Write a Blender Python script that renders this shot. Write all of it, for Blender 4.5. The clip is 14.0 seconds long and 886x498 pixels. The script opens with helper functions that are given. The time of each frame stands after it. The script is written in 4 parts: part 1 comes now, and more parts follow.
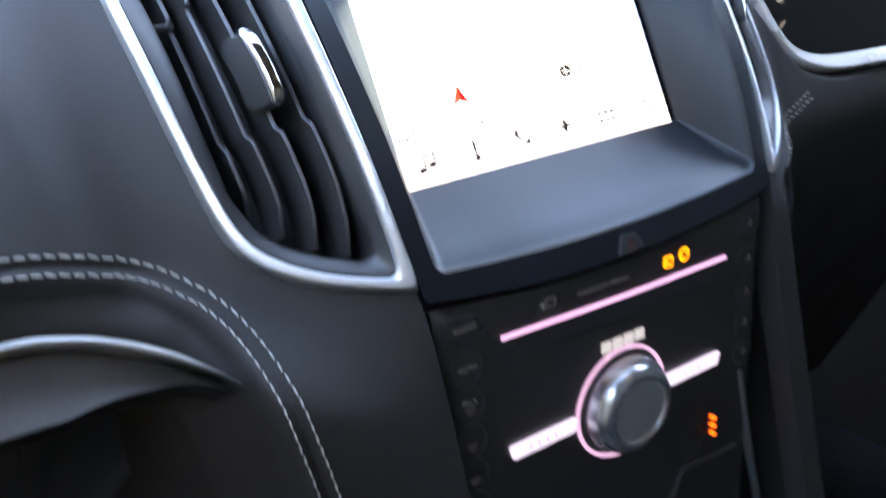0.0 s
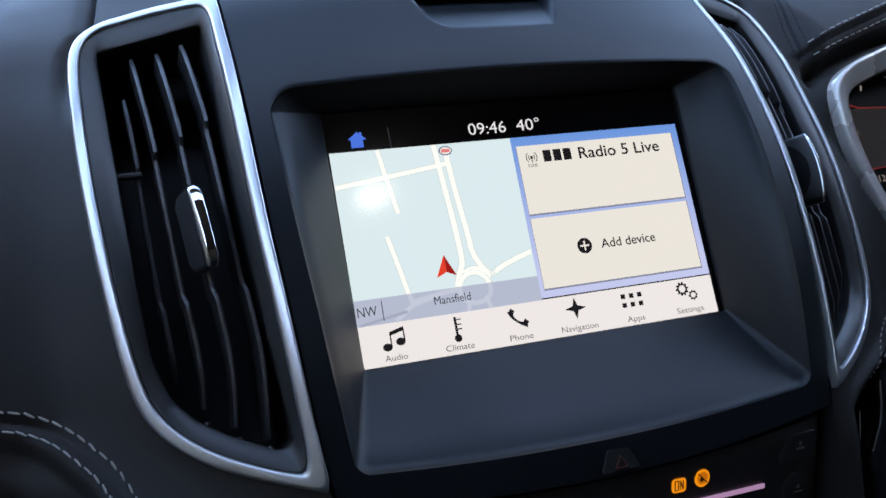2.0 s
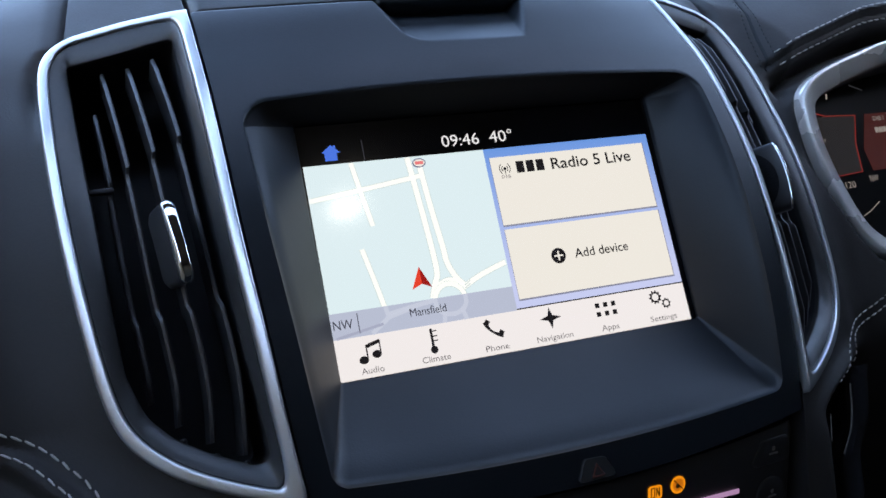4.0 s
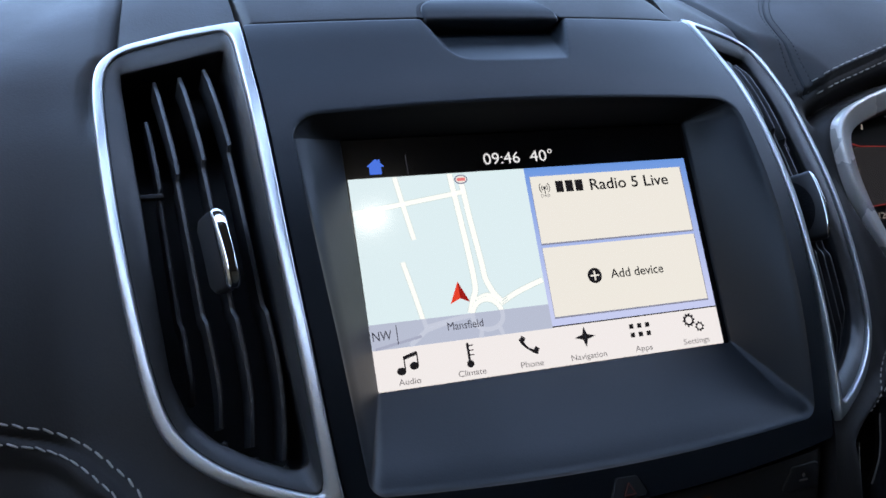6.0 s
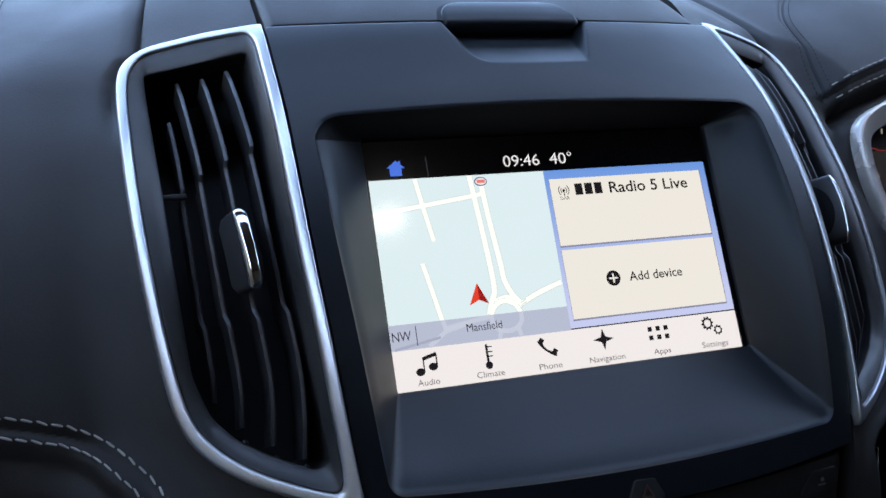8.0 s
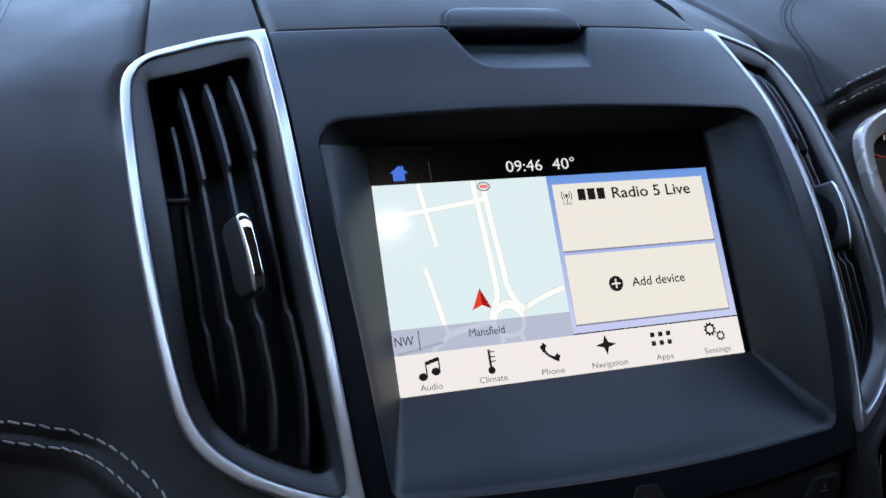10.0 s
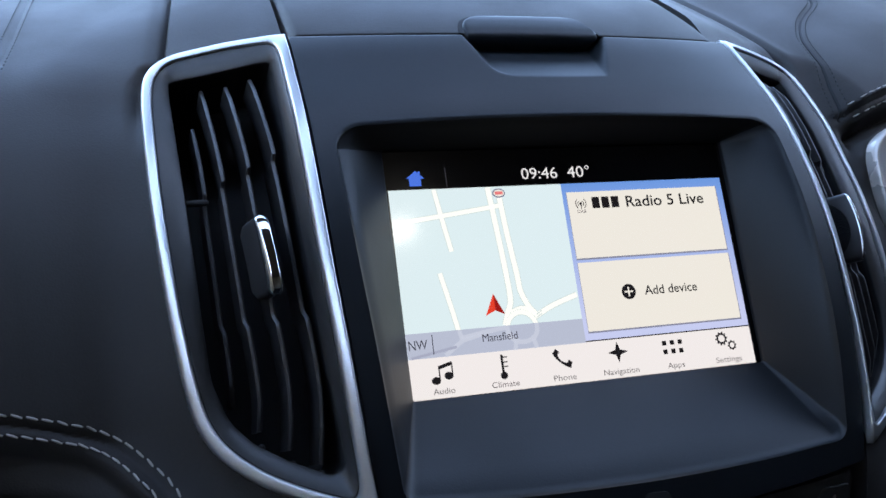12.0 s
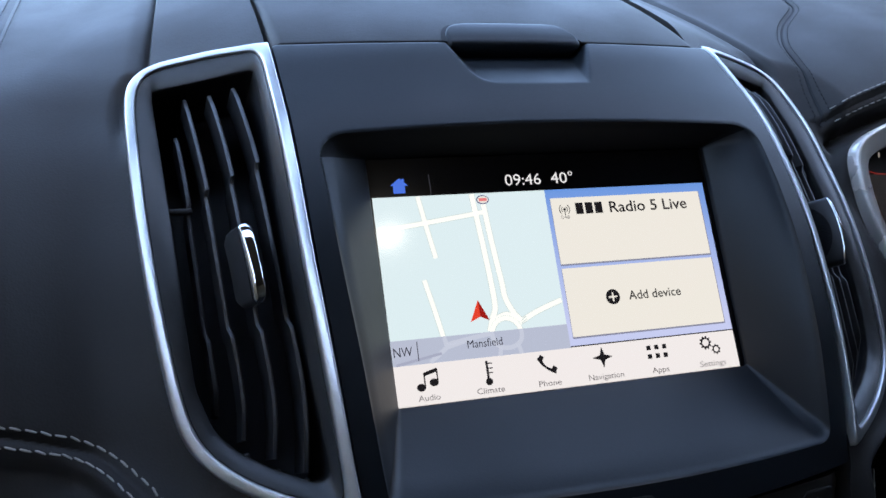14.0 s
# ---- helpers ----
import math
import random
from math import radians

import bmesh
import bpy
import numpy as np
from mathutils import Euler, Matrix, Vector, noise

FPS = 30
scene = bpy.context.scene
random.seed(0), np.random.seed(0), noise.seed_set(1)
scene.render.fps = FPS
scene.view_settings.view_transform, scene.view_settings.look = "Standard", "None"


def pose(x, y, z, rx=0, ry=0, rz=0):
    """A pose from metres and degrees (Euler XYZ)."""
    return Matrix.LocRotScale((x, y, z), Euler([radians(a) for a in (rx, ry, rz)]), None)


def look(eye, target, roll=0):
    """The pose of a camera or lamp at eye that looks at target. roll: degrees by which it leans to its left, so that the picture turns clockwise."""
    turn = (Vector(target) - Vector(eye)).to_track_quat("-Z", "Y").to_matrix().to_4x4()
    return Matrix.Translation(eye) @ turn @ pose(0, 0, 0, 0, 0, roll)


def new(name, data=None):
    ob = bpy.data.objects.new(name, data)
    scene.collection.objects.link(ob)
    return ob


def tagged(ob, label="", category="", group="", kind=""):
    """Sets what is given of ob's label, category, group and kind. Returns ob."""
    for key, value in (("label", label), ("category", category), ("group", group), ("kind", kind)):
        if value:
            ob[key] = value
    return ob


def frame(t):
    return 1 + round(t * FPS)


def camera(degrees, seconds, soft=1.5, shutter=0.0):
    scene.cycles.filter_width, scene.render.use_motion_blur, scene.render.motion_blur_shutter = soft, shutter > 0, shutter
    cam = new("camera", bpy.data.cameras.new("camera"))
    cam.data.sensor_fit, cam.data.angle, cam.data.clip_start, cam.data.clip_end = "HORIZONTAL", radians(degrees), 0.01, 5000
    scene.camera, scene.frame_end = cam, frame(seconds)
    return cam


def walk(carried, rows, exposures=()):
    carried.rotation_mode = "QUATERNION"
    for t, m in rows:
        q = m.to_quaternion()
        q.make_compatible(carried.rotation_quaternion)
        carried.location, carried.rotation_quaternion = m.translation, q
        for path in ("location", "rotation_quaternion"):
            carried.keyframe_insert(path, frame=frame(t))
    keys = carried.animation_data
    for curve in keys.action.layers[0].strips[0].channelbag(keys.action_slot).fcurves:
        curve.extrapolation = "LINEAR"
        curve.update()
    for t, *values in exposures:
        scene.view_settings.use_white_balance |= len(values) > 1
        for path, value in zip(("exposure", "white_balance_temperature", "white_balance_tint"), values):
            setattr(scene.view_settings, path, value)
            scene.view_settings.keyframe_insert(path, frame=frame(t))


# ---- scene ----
cam = camera(52.35, 14.0, soft=1.6, shutter=0.5)
# the dashboard's frame: its screen leans back by this angle, and its middle is this high over the floor
TILT, HEIGHT = 25.0, 0.62
M = Matrix.Translation((0, 0, HEIGHT)) @ Matrix.Rotation(radians(-TILT), 4, "X")
SKY, LIT, BRIGHT = 0.15, 0.070, 3.98
# strength of the added glare disc, and edges of the unseen roof and walls
GLARE, ROOF_BACK, BELT, BELT_LEFT = 1.06, -0.055, 0.995, 1.03
PATH = [
    (0, (-0.2893, -0.3658, -0.0806), (0.7093, 1.3670, -0.0893), -17.24),
    (0.2, (-0.2744, -0.3701, -0.0710), (0.6406, 1.4079, -0.0046), -17.73),
    (0.5, (-0.2511, -0.3626, -0.0723), (0.5556, 1.4578, 0.1154), -14.16),
    (1, (-0.1985, -0.3722, -0.0695), (0.5064, 1.4808, 0.1937), -12.59),
    (1.5, (-0.1778, -0.3717, -0.0728), (0.4717, 1.4958, 0.2278), -10.55),
    (2, (-0.1687, -0.3705, -0.0717), (0.4611, 1.4982, 0.2616), -10.39),
    (2.5, (-0.1713, -0.3669, -0.0687), (0.4906, 1.4950, 0.2402), -10.86),
    (3, (-0.1666, -0.3691, -0.0696), (0.5276, 1.4777, 0.2582), -12.05),
    (5.5, (-0.1791, -0.3736, -0.0700), (0.4850, 1.4775, 0.2937), -9.58),
    (6, (-0.1814, -0.3747, -0.0696), (0.4755, 1.4759, 0.3094), -9.21),
    (6.5, (-0.1829, -0.3741, -0.0700), (0.4612, 1.4800, 0.3142), -8.94),
    (7, (-0.1852, -0.3731, -0.0701), (0.4518, 1.4837, 0.3124), -8.70),
    (7.5, (-0.1854, -0.3738, -0.0700), (0.4475, 1.4841, 0.3142), -8.66),
    (8, (-0.1848, -0.3755, -0.0697), (0.4454, 1.4826, 0.3180), -8.67),
    (10.5, (-0.1861, -0.3759, -0.0698), (0.4382, 1.4812, 0.3323), -8.30),
    (11, (-0.1878, -0.3767, -0.0704), (0.4282, 1.4823, 0.3355), -7.91),
    (11.5, (-0.1876, -0.3773, -0.0702), (0.4220, 1.4832, 0.3384), -7.64),
    (12, (-0.1898, -0.3778, -0.0706), (0.4236, 1.4799, 0.3449), -7.45),
    (12.5, (-0.1890, -0.3790, -0.0700), (0.4261, 1.4771, 0.3502), -7.36),
    (13, (-0.1883, -0.3788, -0.0711), (0.4405, 1.4723, 0.3508), -7.52),
    (13.5, (-0.1881, -0.3796, -0.0707), (0.4459, 1.4690, 0.3547), -7.72),
    (14, (-0.1878, -0.3795, -0.0707), (0.4482, 1.4684, 0.3543), -8.04),
]
EXPOSURES = [(t, BRIGHT + e, k, 10.5) for t, e, k in ((0, 1.92, 6900), (0.5, 1.14, 6900), (1.0, 0.48, 6850), (1.5, -0.06, 6450), (2.0, -0.05, 6500), (3.0, 0.0, 6500), (14.0, 0.0, 6500))]
walk(cam, [(t, M @ look(eye, target, roll)) for t, eye, target, roll in PATH], EXPOSURES)

# ---- light ----
world = bpy.data.worlds.new("sky")
scene.world = world
world.use_nodes = True
wn = world.node_tree.nodes
sky = wn.new("ShaderNodeTexSky")
sky.sky_type, sky.sun_disc = "NISHITA", False
sky.sun_elevation, sky.sun_rotation = radians(36), radians(163)
sky.dust_density = 2.0
wn["Background"].inputs["Strength"].default_value = SKY
world.node_tree.links.new(sky.outputs["Color"], wn["Background"].inputs["Color"])


# ---- materials ----
def shader(name, color, rough=0.5, metal=0.0, grain=0.0, grain_size=0.001, vary=0.15, spec=0.5, blotch=0.05):
    """A principled surface with two scales of variation in tone and gloss, and a fine relief."""
    m = bpy.data.materials.new(name)
    m.use_nodes = True
    nt = m.node_tree
    b = nt.nodes["Principled BSDF"]
    b.inputs["Roughness"].default_value = rough
    b.inputs["Metallic"].default_value = metal
    b.inputs["Specular IOR Level"].default_value = spec
    tc = nt.nodes.new("ShaderNodeTexCoord")
    big = nt.nodes.new("ShaderNodeTexNoise")
    big.inputs["Scale"].default_value = 1.0 / blotch
    big.inputs["Detail"].default_value = 4
    nt.links.new(tc.outputs["Object"], big.inputs["Vector"])
    fine = nt.nodes.new("ShaderNodeTexNoise")
    fine.inputs["Scale"].default_value = 0.6 / grain_size
    fine.inputs["Detail"].default_value = 2
    nt.links.new(tc.outputs["Object"], fine.inputs["Vector"])
    mix = nt.nodes.new("ShaderNodeMath")
    mix.operation = "MULTIPLY_ADD"
    nt.links.new(big.outputs["Fac"], mix.inputs[0])
    mix.inputs[1].default_value = 0.65
    half = nt.nodes.new("ShaderNodeMath")
    half.operation = "MULTIPLY"
    nt.links.new(fine.outputs["Fac"], half.inputs[0])
    half.inputs[1].default_value = 0.35
    nt.links.new(half.outputs[0], mix.inputs[2])
    ramp = nt.nodes.new("ShaderNodeMapRange")
    nt.links.new(mix.outputs[0], ramp.inputs["Value"])
    ramp.inputs["From Min"].default_value, ramp.inputs["From Max"].default_value = 0.3, 0.7
    ramp.inputs["To Min"].default_value, ramp.inputs["To Max"].default_value = 1 - vary, 1 + vary
    tone = nt.nodes.new("ShaderNodeMixRGB")
    tone.blend_type = "MULTIPLY"
    tone.inputs["Fac"].default_value = 1
    tone.inputs["Color1"].default_value = (*color, 1)
    nt.links.new(ramp.outputs["Result"], tone.inputs["Color2"])
    nt.links.new(tone.outputs["Color"], b.inputs["Base Color"])
    gloss = nt.nodes.new("ShaderNodeMapRange")
    nt.links.new(big.outputs["Fac"], gloss.inputs["Value"])
    gloss.inputs["From Min"].default_value, gloss.inputs["From Max"].default_value = 0.3, 0.7
    gloss.inputs["To Min"].default_value, gloss.inputs["To Max"].default_value = rough * 0.9, min(1, rough * 1.1)
    nt.links.new(gloss.outputs["Result"], b.inputs["Roughness"])
    if grain:
        v = nt.nodes.new("ShaderNodeTexVoronoi")
        v.inputs["Scale"].default_value = 1.0 / grain_size
        nt.links.new(tc.outputs["Object"], v.inputs["Vector"])
        bump = nt.nodes.new("ShaderNodeBump")
        bump.inputs["Strength"].default_value = grain
        bump.inputs["Distance"].default_value = grain_size * 0.35
        nt.links.new(v.outputs["Distance"], bump.inputs["Height"])
        nt.links.new(bump.outputs["Normal"], b.inputs["Normal"])
    return m


def glow(name, color, strength=1.0, rough=0.09, base=0.01):
    """A lit surface behind glass: it gives off its own colour and still has a gloss."""
    m = bpy.data.materials.new(name)
    m.use_nodes = True
    b = m.node_tree.nodes["Principled BSDF"]
    b.inputs["Base Color"].default_value = (base, base, base, 1)
    b.inputs["Roughness"].default_value = rough
    b.inputs["Emission Color"].default_value = (*color, 1)
    b.inputs["Emission Strength"].default_value = strength
    return m


def srgb(r, g, b):
    return tuple((c / 255 / 12.92) if c <= 10 else ((c / 255 + 0.055) / 1.055) ** 2.4 for c in (r, g, b))


SOFT = shader("soft_touch_plastic", (0.0045, 0.0070, 0.0100), 0.45, grain=0.10, grain_size=0.0008, spec=0.42)
PERFORATED = shader("black_perforated_plastic", (0.007, 0.007, 0.008), 0.7, grain=1.0, grain_size=0.0009, spec=0.2)
DARKMATT = shader("matt_black_plastic_and_shade", (0.008, 0.008, 0.009), 0.75, grain=0.1, grain_size=0.0008, spec=0.15)
LEATHER = shader("black_leather", (0.0255, 0.0225, 0.0205), 0.565, grain=0.18, grain_size=0.0010, vary=0.12, spec=0.31)
PANEL = shader("panel_plastic", (0.026, 0.025, 0.0245), 0.5, grain=0.08, grain_size=0.0008)
BUTTON = shader("button_plastic", (0.030, 0.030, 0.030), 0.42)
VOID = shader("vent_plastic", (0.024, 0.024, 0.025), 0.55, grain=0.05, grain_size=0.001)
SLAT = shader("slat_plastic", (0.034, 0.033, 0.033), 0.38)
INNER = shader("vent_liner_plastic", (0.038, 0.037, 0.036), 0.4, grain=0.1, grain_size=0.0008)
SATIN = shader("satin_chrome", (0.66, 0.66, 0.66), 0.34, metal=0.85, vary=0.05, grain=0.03, grain_size=0.0006)
DULLCHROME = shader("dull_satin_chrome", (0.36, 0.335, 0.30), 0.36, metal=0.9, vary=0.06, grain=0.03, grain_size=0.0006)
CHROME = shader("bright_chrome", (0.75, 0.75, 0.76), 0.08, metal=1.0, vary=0.04)
ALLOY = shader("brushed_silver", (0.74, 0.69, 0.63), 0.27, metal=0.45, vary=0.05, grain=0.03, grain_size=0.0006)
KNOBFACE = shader("dull_grey_metal", (0.20, 0.21, 0.205), 0.5, metal=0.1, vary=0.06)
SILVER = shader("silver_paint", (0.60, 0.61, 0.62), 0.26, metal=0.85, vary=0.06)
MESH = shader("grey_weave_trim", (0.046, 0.040, 0.034), 0.65, grain=0.3, grain_size=0.0009, vary=0.25)
THREAD = shader("pale_grey_thread", (0.46, 0.425, 0.37), 0.8, vary=0.2, grain=0.5, grain_size=0.0004)
DARKTHREAD = shader("black_thread", (0.008, 0.008, 0.009), 0.8)
CARPET = shader("black_carpet", (0.015, 0.015, 0.016), 0.95, grain=0.8, grain_size=0.003)
HEADLINER = shader("grey_brown_lining", (0.12, 0.105, 0.085), 0.95, grain=0.4, grain_size=0.002)
WARMBOUNCE = shader("tan_bounce_lining", (0.46, 0.33, 0.21), 0.7, grain=0.3, grain_size=0.002)
LINING = shader("dark_brown_lining", (0.050, 0.040, 0.032), 0.9, grain=0.4, grain_size=0.002)
GLASS = shader("black_screen_glass", (0.004, 0.004, 0.005), 0.14, vary=0.02)
LENS = shader("cluster_lens", (0.004, 0.004, 0.004), 0.35, vary=0.02, spec=0.12)

MAPBLUE = glow("map_pale_blue", srgb(212, 228, 231), LIT)
ROADGREY = glow("road_edge_grey", srgb(196, 208, 206), LIT)
ROADWHITE = glow("road_white", srgb(246, 247, 240), LIT)
BARGREY = glow("map_bar_grey", srgb(176, 182, 200), LIT)
ROADFAINT = glow("road_faint", srgb(190, 195, 210), LIT)
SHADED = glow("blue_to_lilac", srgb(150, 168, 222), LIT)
nt = SHADED.node_tree
fade = nt.nodes.new("ShaderNodeValToRGB")
fade.color_ramp.elements[0].position, fade.color_ramp.elements[0].color = 0.0, (*srgb(190, 196, 230), 1)
fade.color_ramp.elements[1].position, fade.color_ramp.elements[1].color = 1.0, (*srgb(104, 146, 214), 1)
coord, split, height = nt.nodes.new("ShaderNodeTexCoord"), nt.nodes.new("ShaderNodeSeparateXYZ"), nt.nodes.new("ShaderNodeMapRange")
height.inputs["From Min"].default_value, height.inputs["From Max"].default_value = 0.03, 0.096
nt.links.new(coord.outputs["Object"], split.inputs[0])
nt.links.new(split.outputs["Z"], height.inputs["Value"])
nt.links.new(height.outputs["Result"], fade.inputs["Fac"])
nt.links.new(fade.outputs["Color"], nt.nodes["Principled BSDF"].inputs["Emission Color"])
CARD = glow("card_white", srgb(228, 223, 213), LIT)
CARDEDGE = glow("card_edge_grey", srgb(128, 130, 150), LIT)
NAVBAR = glow("bar_white", srgb(231, 225, 223), LIT)
INK = glow("ink_black", srgb(26, 24, 26), LIT)
INKGREY = glow("ink_grey", srgb(104, 100, 101), LIT)
INKMID = glow("ink_dark_grey", srgb(50, 50, 60), LIT)
FAINT = glow("ink_faint", srgb(160, 164, 184), LIT)
WHITEINK = glow("ink_white", srgb(226, 224, 224), LIT)
HOME = glow("home_icon_blue", srgb(72, 112, 214), LIT)
DIM = glow("dim_line", srgb(52, 52, 58), LIT)
RED = glow("arrow_red", srgb(220, 62, 40), LIT)
REDDARK = glow("arrow_dark_red", srgb(150, 24, 18), LIT)
SIGNRED = glow("sign_red", srgb(222, 120, 120), LIT)
SIGNBLUE = glow("sign_blue", srgb(92, 96, 128), LIT)
PINKLINE = glow("lilac_light", srgb(205, 160, 205), LIT * 0.6)
RING = glow("lilac_ring", srgb(200, 160, 196), LIT * 0.42)
PILL = glow("lilac_white_light", srgb(222, 208, 236), LIT * 0.42)
LEGENDPILL = glow("pill_legend_violet", srgb(120, 104, 140), LIT * 0.42)
ORANGE = glow("amber_light", srgb(250, 148, 18), LIT * 0.85)
AMBERDIM = glow("amber_dim", srgb(206, 112, 12), LIT * 0.7)
HEAT = glow("red_amber_light", srgb(255, 92, 20), LIT)
LEGEND = glow("legend_grey", srgb(40, 41, 44), LIT)
LEGENDDIM = glow("legend_dim_grey", srgb(22, 22, 25), LIT)
LOGO = glow("badge_white", srgb(150, 146, 150), LIT * 0.6)
CLUSTERRED = glow("cluster_red", srgb(120, 34, 30), LIT)
CLUSTERDIM = glow("cluster_dim_grey", srgb(34, 32, 33), LIT)
CLUSTERBOX = glow("cluster_brown", srgb(58, 26, 24), LIT)
CLUSTERINK = glow("cluster_ink", srgb(132, 124, 118), LIT)
GLAREGLOW = glow("warm_white_glare", (1.0, 0.93, 0.82), GLARE)
HAZARD = glow("hazard_dim_red", srgb(36, 19, 20), LIT)


# ---- building helpers ----
BASE = {}


def thing(name, base, label, category, group="", kind=""):
    """An empty at the thing's base, in the frame of the dashboard."""
    ob = new(name)
    ob.empty_display_size = 0.02
    ob.matrix_world = M @ Matrix.Translation(base)
    BASE[ob] = Vector(base)
    return tagged(ob, label, category, group, kind)


def link(name, mesh, parent, label=""):
    ob = new(name, mesh)
    ob.parent = parent
    BASE[ob] = BASE[parent]
    if label:
        tagged(ob, label)
    return ob


def finish(bm, material, smooth, base):
    bmesh.ops.recalc_face_normals(bm, faces=bm.faces)
    for v in bm.verts:
        v.co -= base
    for f in bm.faces:
        f.smooth = smooth
    mesh = bpy.data.meshes.new("mesh")
    bm.to_mesh(mesh)
    bm.free()
    mesh.materials.append(material)
    return mesh


def part(name, bm, material, parent, label="", smooth=True, sharp=0.6):
    """One mesh under a thing or under a part."""
    mesh = finish(bm, material, smooth, BASE[parent])
    if smooth:
        mesh.set_sharp_from_angle(angle=sharp)
    return link(name, mesh, parent, label)


def spline(rows):
    """A smooth curve through (a, b) rows; straight beyond its ends."""
    rows = sorted(rows)
    xs, ys = [r[0] for r in rows], [r[1] for r in rows]
    n = len(xs)
    sl = [(ys[i + 1] - ys[i]) / (xs[i + 1] - xs[i]) for i in range(n - 1)]
    tan = [sl[0]] + [(sl[i - 1] + sl[i]) / 2 for i in range(1, n - 1)] + [sl[-1]]

    def at(x):
        if x <= xs[0]:
            return ys[0] + tan[0] * (x - xs[0])
        if x >= xs[-1]:
            return ys[-1] + tan[-1] * (x - xs[-1])
        i = max(k for k in range(n - 1) if xs[k] <= x)
        h = xs[i + 1] - xs[i]
        u = (x - xs[i]) / h
        return ((1 + 2 * u) * (1 - u) ** 2 * ys[i] + u * (1 - u) ** 2 * h * tan[i]
                + u * u * (3 - 2 * u) * ys[i + 1] + u * u * (u - 1) * h * tan[i + 1])
    return at


def step(a, b, x):
    """A smooth rise from 0 at a to 1 at b, in either direction."""
    u = min(1, max(0, (x - a) / (b - a)))
    return u * u * (3 - 2 * u)


def path2(points, n):
    """A smooth open line through 2D points, as n points evenly along it."""
    p = [Vector(q) for q in points]
    p = [2 * p[0] - p[1]] + p + [2 * p[-1] - p[-2]]
    dense = []
    for i in range(1, len(p) - 2):
        for k in range(16):
            u = k / 16
            dense.append(0.5 * (2 * p[i] + (p[i + 1] - p[i - 1]) * u + (2 * p[i - 1] - 5 * p[i] + 4 * p[i + 1] - p[i + 2]) * u * u
                                + (3 * p[i] - p[i - 1] - 3 * p[i + 1] + p[i + 2]) * u ** 3))
    dense.append(p[-2])
    return even(dense, n)


def even(dense, n, closed=False):
    if closed:
        dense = dense + [dense[0]]
    acc = [0.0]
    for a, b in zip(dense, dense[1:]):
        acc.append(acc[-1] + (b - a).length)
    out, j = [], 0
    for k in range(n):
        s = acc[-1] * k / (n if closed else n - 1)
        while j < len(acc) - 2 and acc[j + 1] < s:
            j += 1
        d = acc[j + 1] - acc[j]
        out.append(dense[j].lerp(dense[j + 1], (s - acc[j]) / d if d else 0))
    return out


def rounded(corners, radii, side, arc):
    """A closed loop with rounded corners: side points along each straight, arc points in each corner."""
    c = [Vector(q) for q in corners]
    out = []
    for i, p in enumerate(c):
        a, b = (c[i - 1] - p), (c[(i + 1) % len(c)] - p)
        ang = a.angle(b)
        r = radii[i]
        d = r / math.tan(ang / 2)
        pa, pb = p + a.normalized() * d, p + b.normalized() * d
        centre = p + (a.normalized() + b.normalized()).normalized() * (r / math.sin(ang / 2))
        for k in range(arc):
            u = k / (arc - 1)
            v = (pa - centre).lerp(pb - centre, u)
            out.append(centre + v.normalized() * r)
        nxt = c[(i + 1) % len(c)]
        a2, b2 = p - nxt, c[(i + 2) % len(c)] - nxt
        q = nxt + a2.normalized() * (radii[(i + 1) % len(c)] / math.tan(a2.angle(b2) / 2))
        for k in range(1, side):
            out.append(pb.lerp(q, k / side))
    return out


def loft(loops, closed=True, cap_first=False, cap_last=False):
    """Faces between loops of equal length."""
    bm = bmesh.new()
    rings = [[bm.verts.new(p) for p in lp] for lp in loops]
    n = len(loops[0])
    for a, b in zip(rings, rings[1:]):
        for i in range(n if closed else n - 1):
            j = (i + 1) % n
            bm.faces.new((a[i], a[j], b[j], b[i]))
    if cap_first:
        bm.faces.new(rings[0])
    if cap_last:
        bm.faces.new(rings[-1])
    return bm


def shrink(loop, centre, d, swell=0.0):
    """The loop drawn in towards its centre until it keeps the distance d from itself."""
    if d == 0:
        return [p.copy() for p in loop]
    a = np.array([tuple(p) for p in loop])
    if swell:
        low = np.clip((-0.03 - a[:, 1]) / 0.03, 0, 1) * np.clip((a[:, 0] - 0.132) / 0.02, 0, 1)
        slim = np.clip((0.130 - a[:, 0]) / 0.006, 0, 1) * np.clip((0.07 - a[:, 1]) / 0.05, 0, 1)
        d = d + low * (swell * min(d, 0.0058) - 0.6 * max(0, d - 0.0062)) - 0.5 * slim * max(0, d - 0.0062)
    e = np.roll(a, -1, 0) - a
    l2 = (e * e).sum(1) + 1e-18
    c = np.array(tuple(centre))
    lo, hi = np.zeros(len(a)), np.ones(len(a))
    for _ in range(26):
        mid = (lo + hi) / 2
        q = c + (a - c) * mid[:, None]
        w = q[:, None, :] - a[None]
        t = np.clip((w * e[None]).sum(2) / l2[None], 0, 1)
        near = np.sqrt((((w - e[None] * t[..., None]) ** 2).sum(2)).min(1))
        ok = near >= d
        lo, hi = np.where(ok, mid, lo), np.where(ok, hi, mid)
    q = c + (a - c) * lo[:, None]
    for _ in range(3):
        q = 0.5 * q + 0.25 * (np.roll(q, 1, 0) + np.roll(q, -1, 0))
    return [Vector(p) for p in q]


def inside(x, z, loop):
    hit = False
    for a, b in zip(loop, loop[1:] + loop[:1]):
        if (a[1] > z) != (b[1] > z) and x < (b[0] - a[0]) * (z - a[1]) / (b[1] - a[1]) + a[0]:
            hit = not hit
    return hit


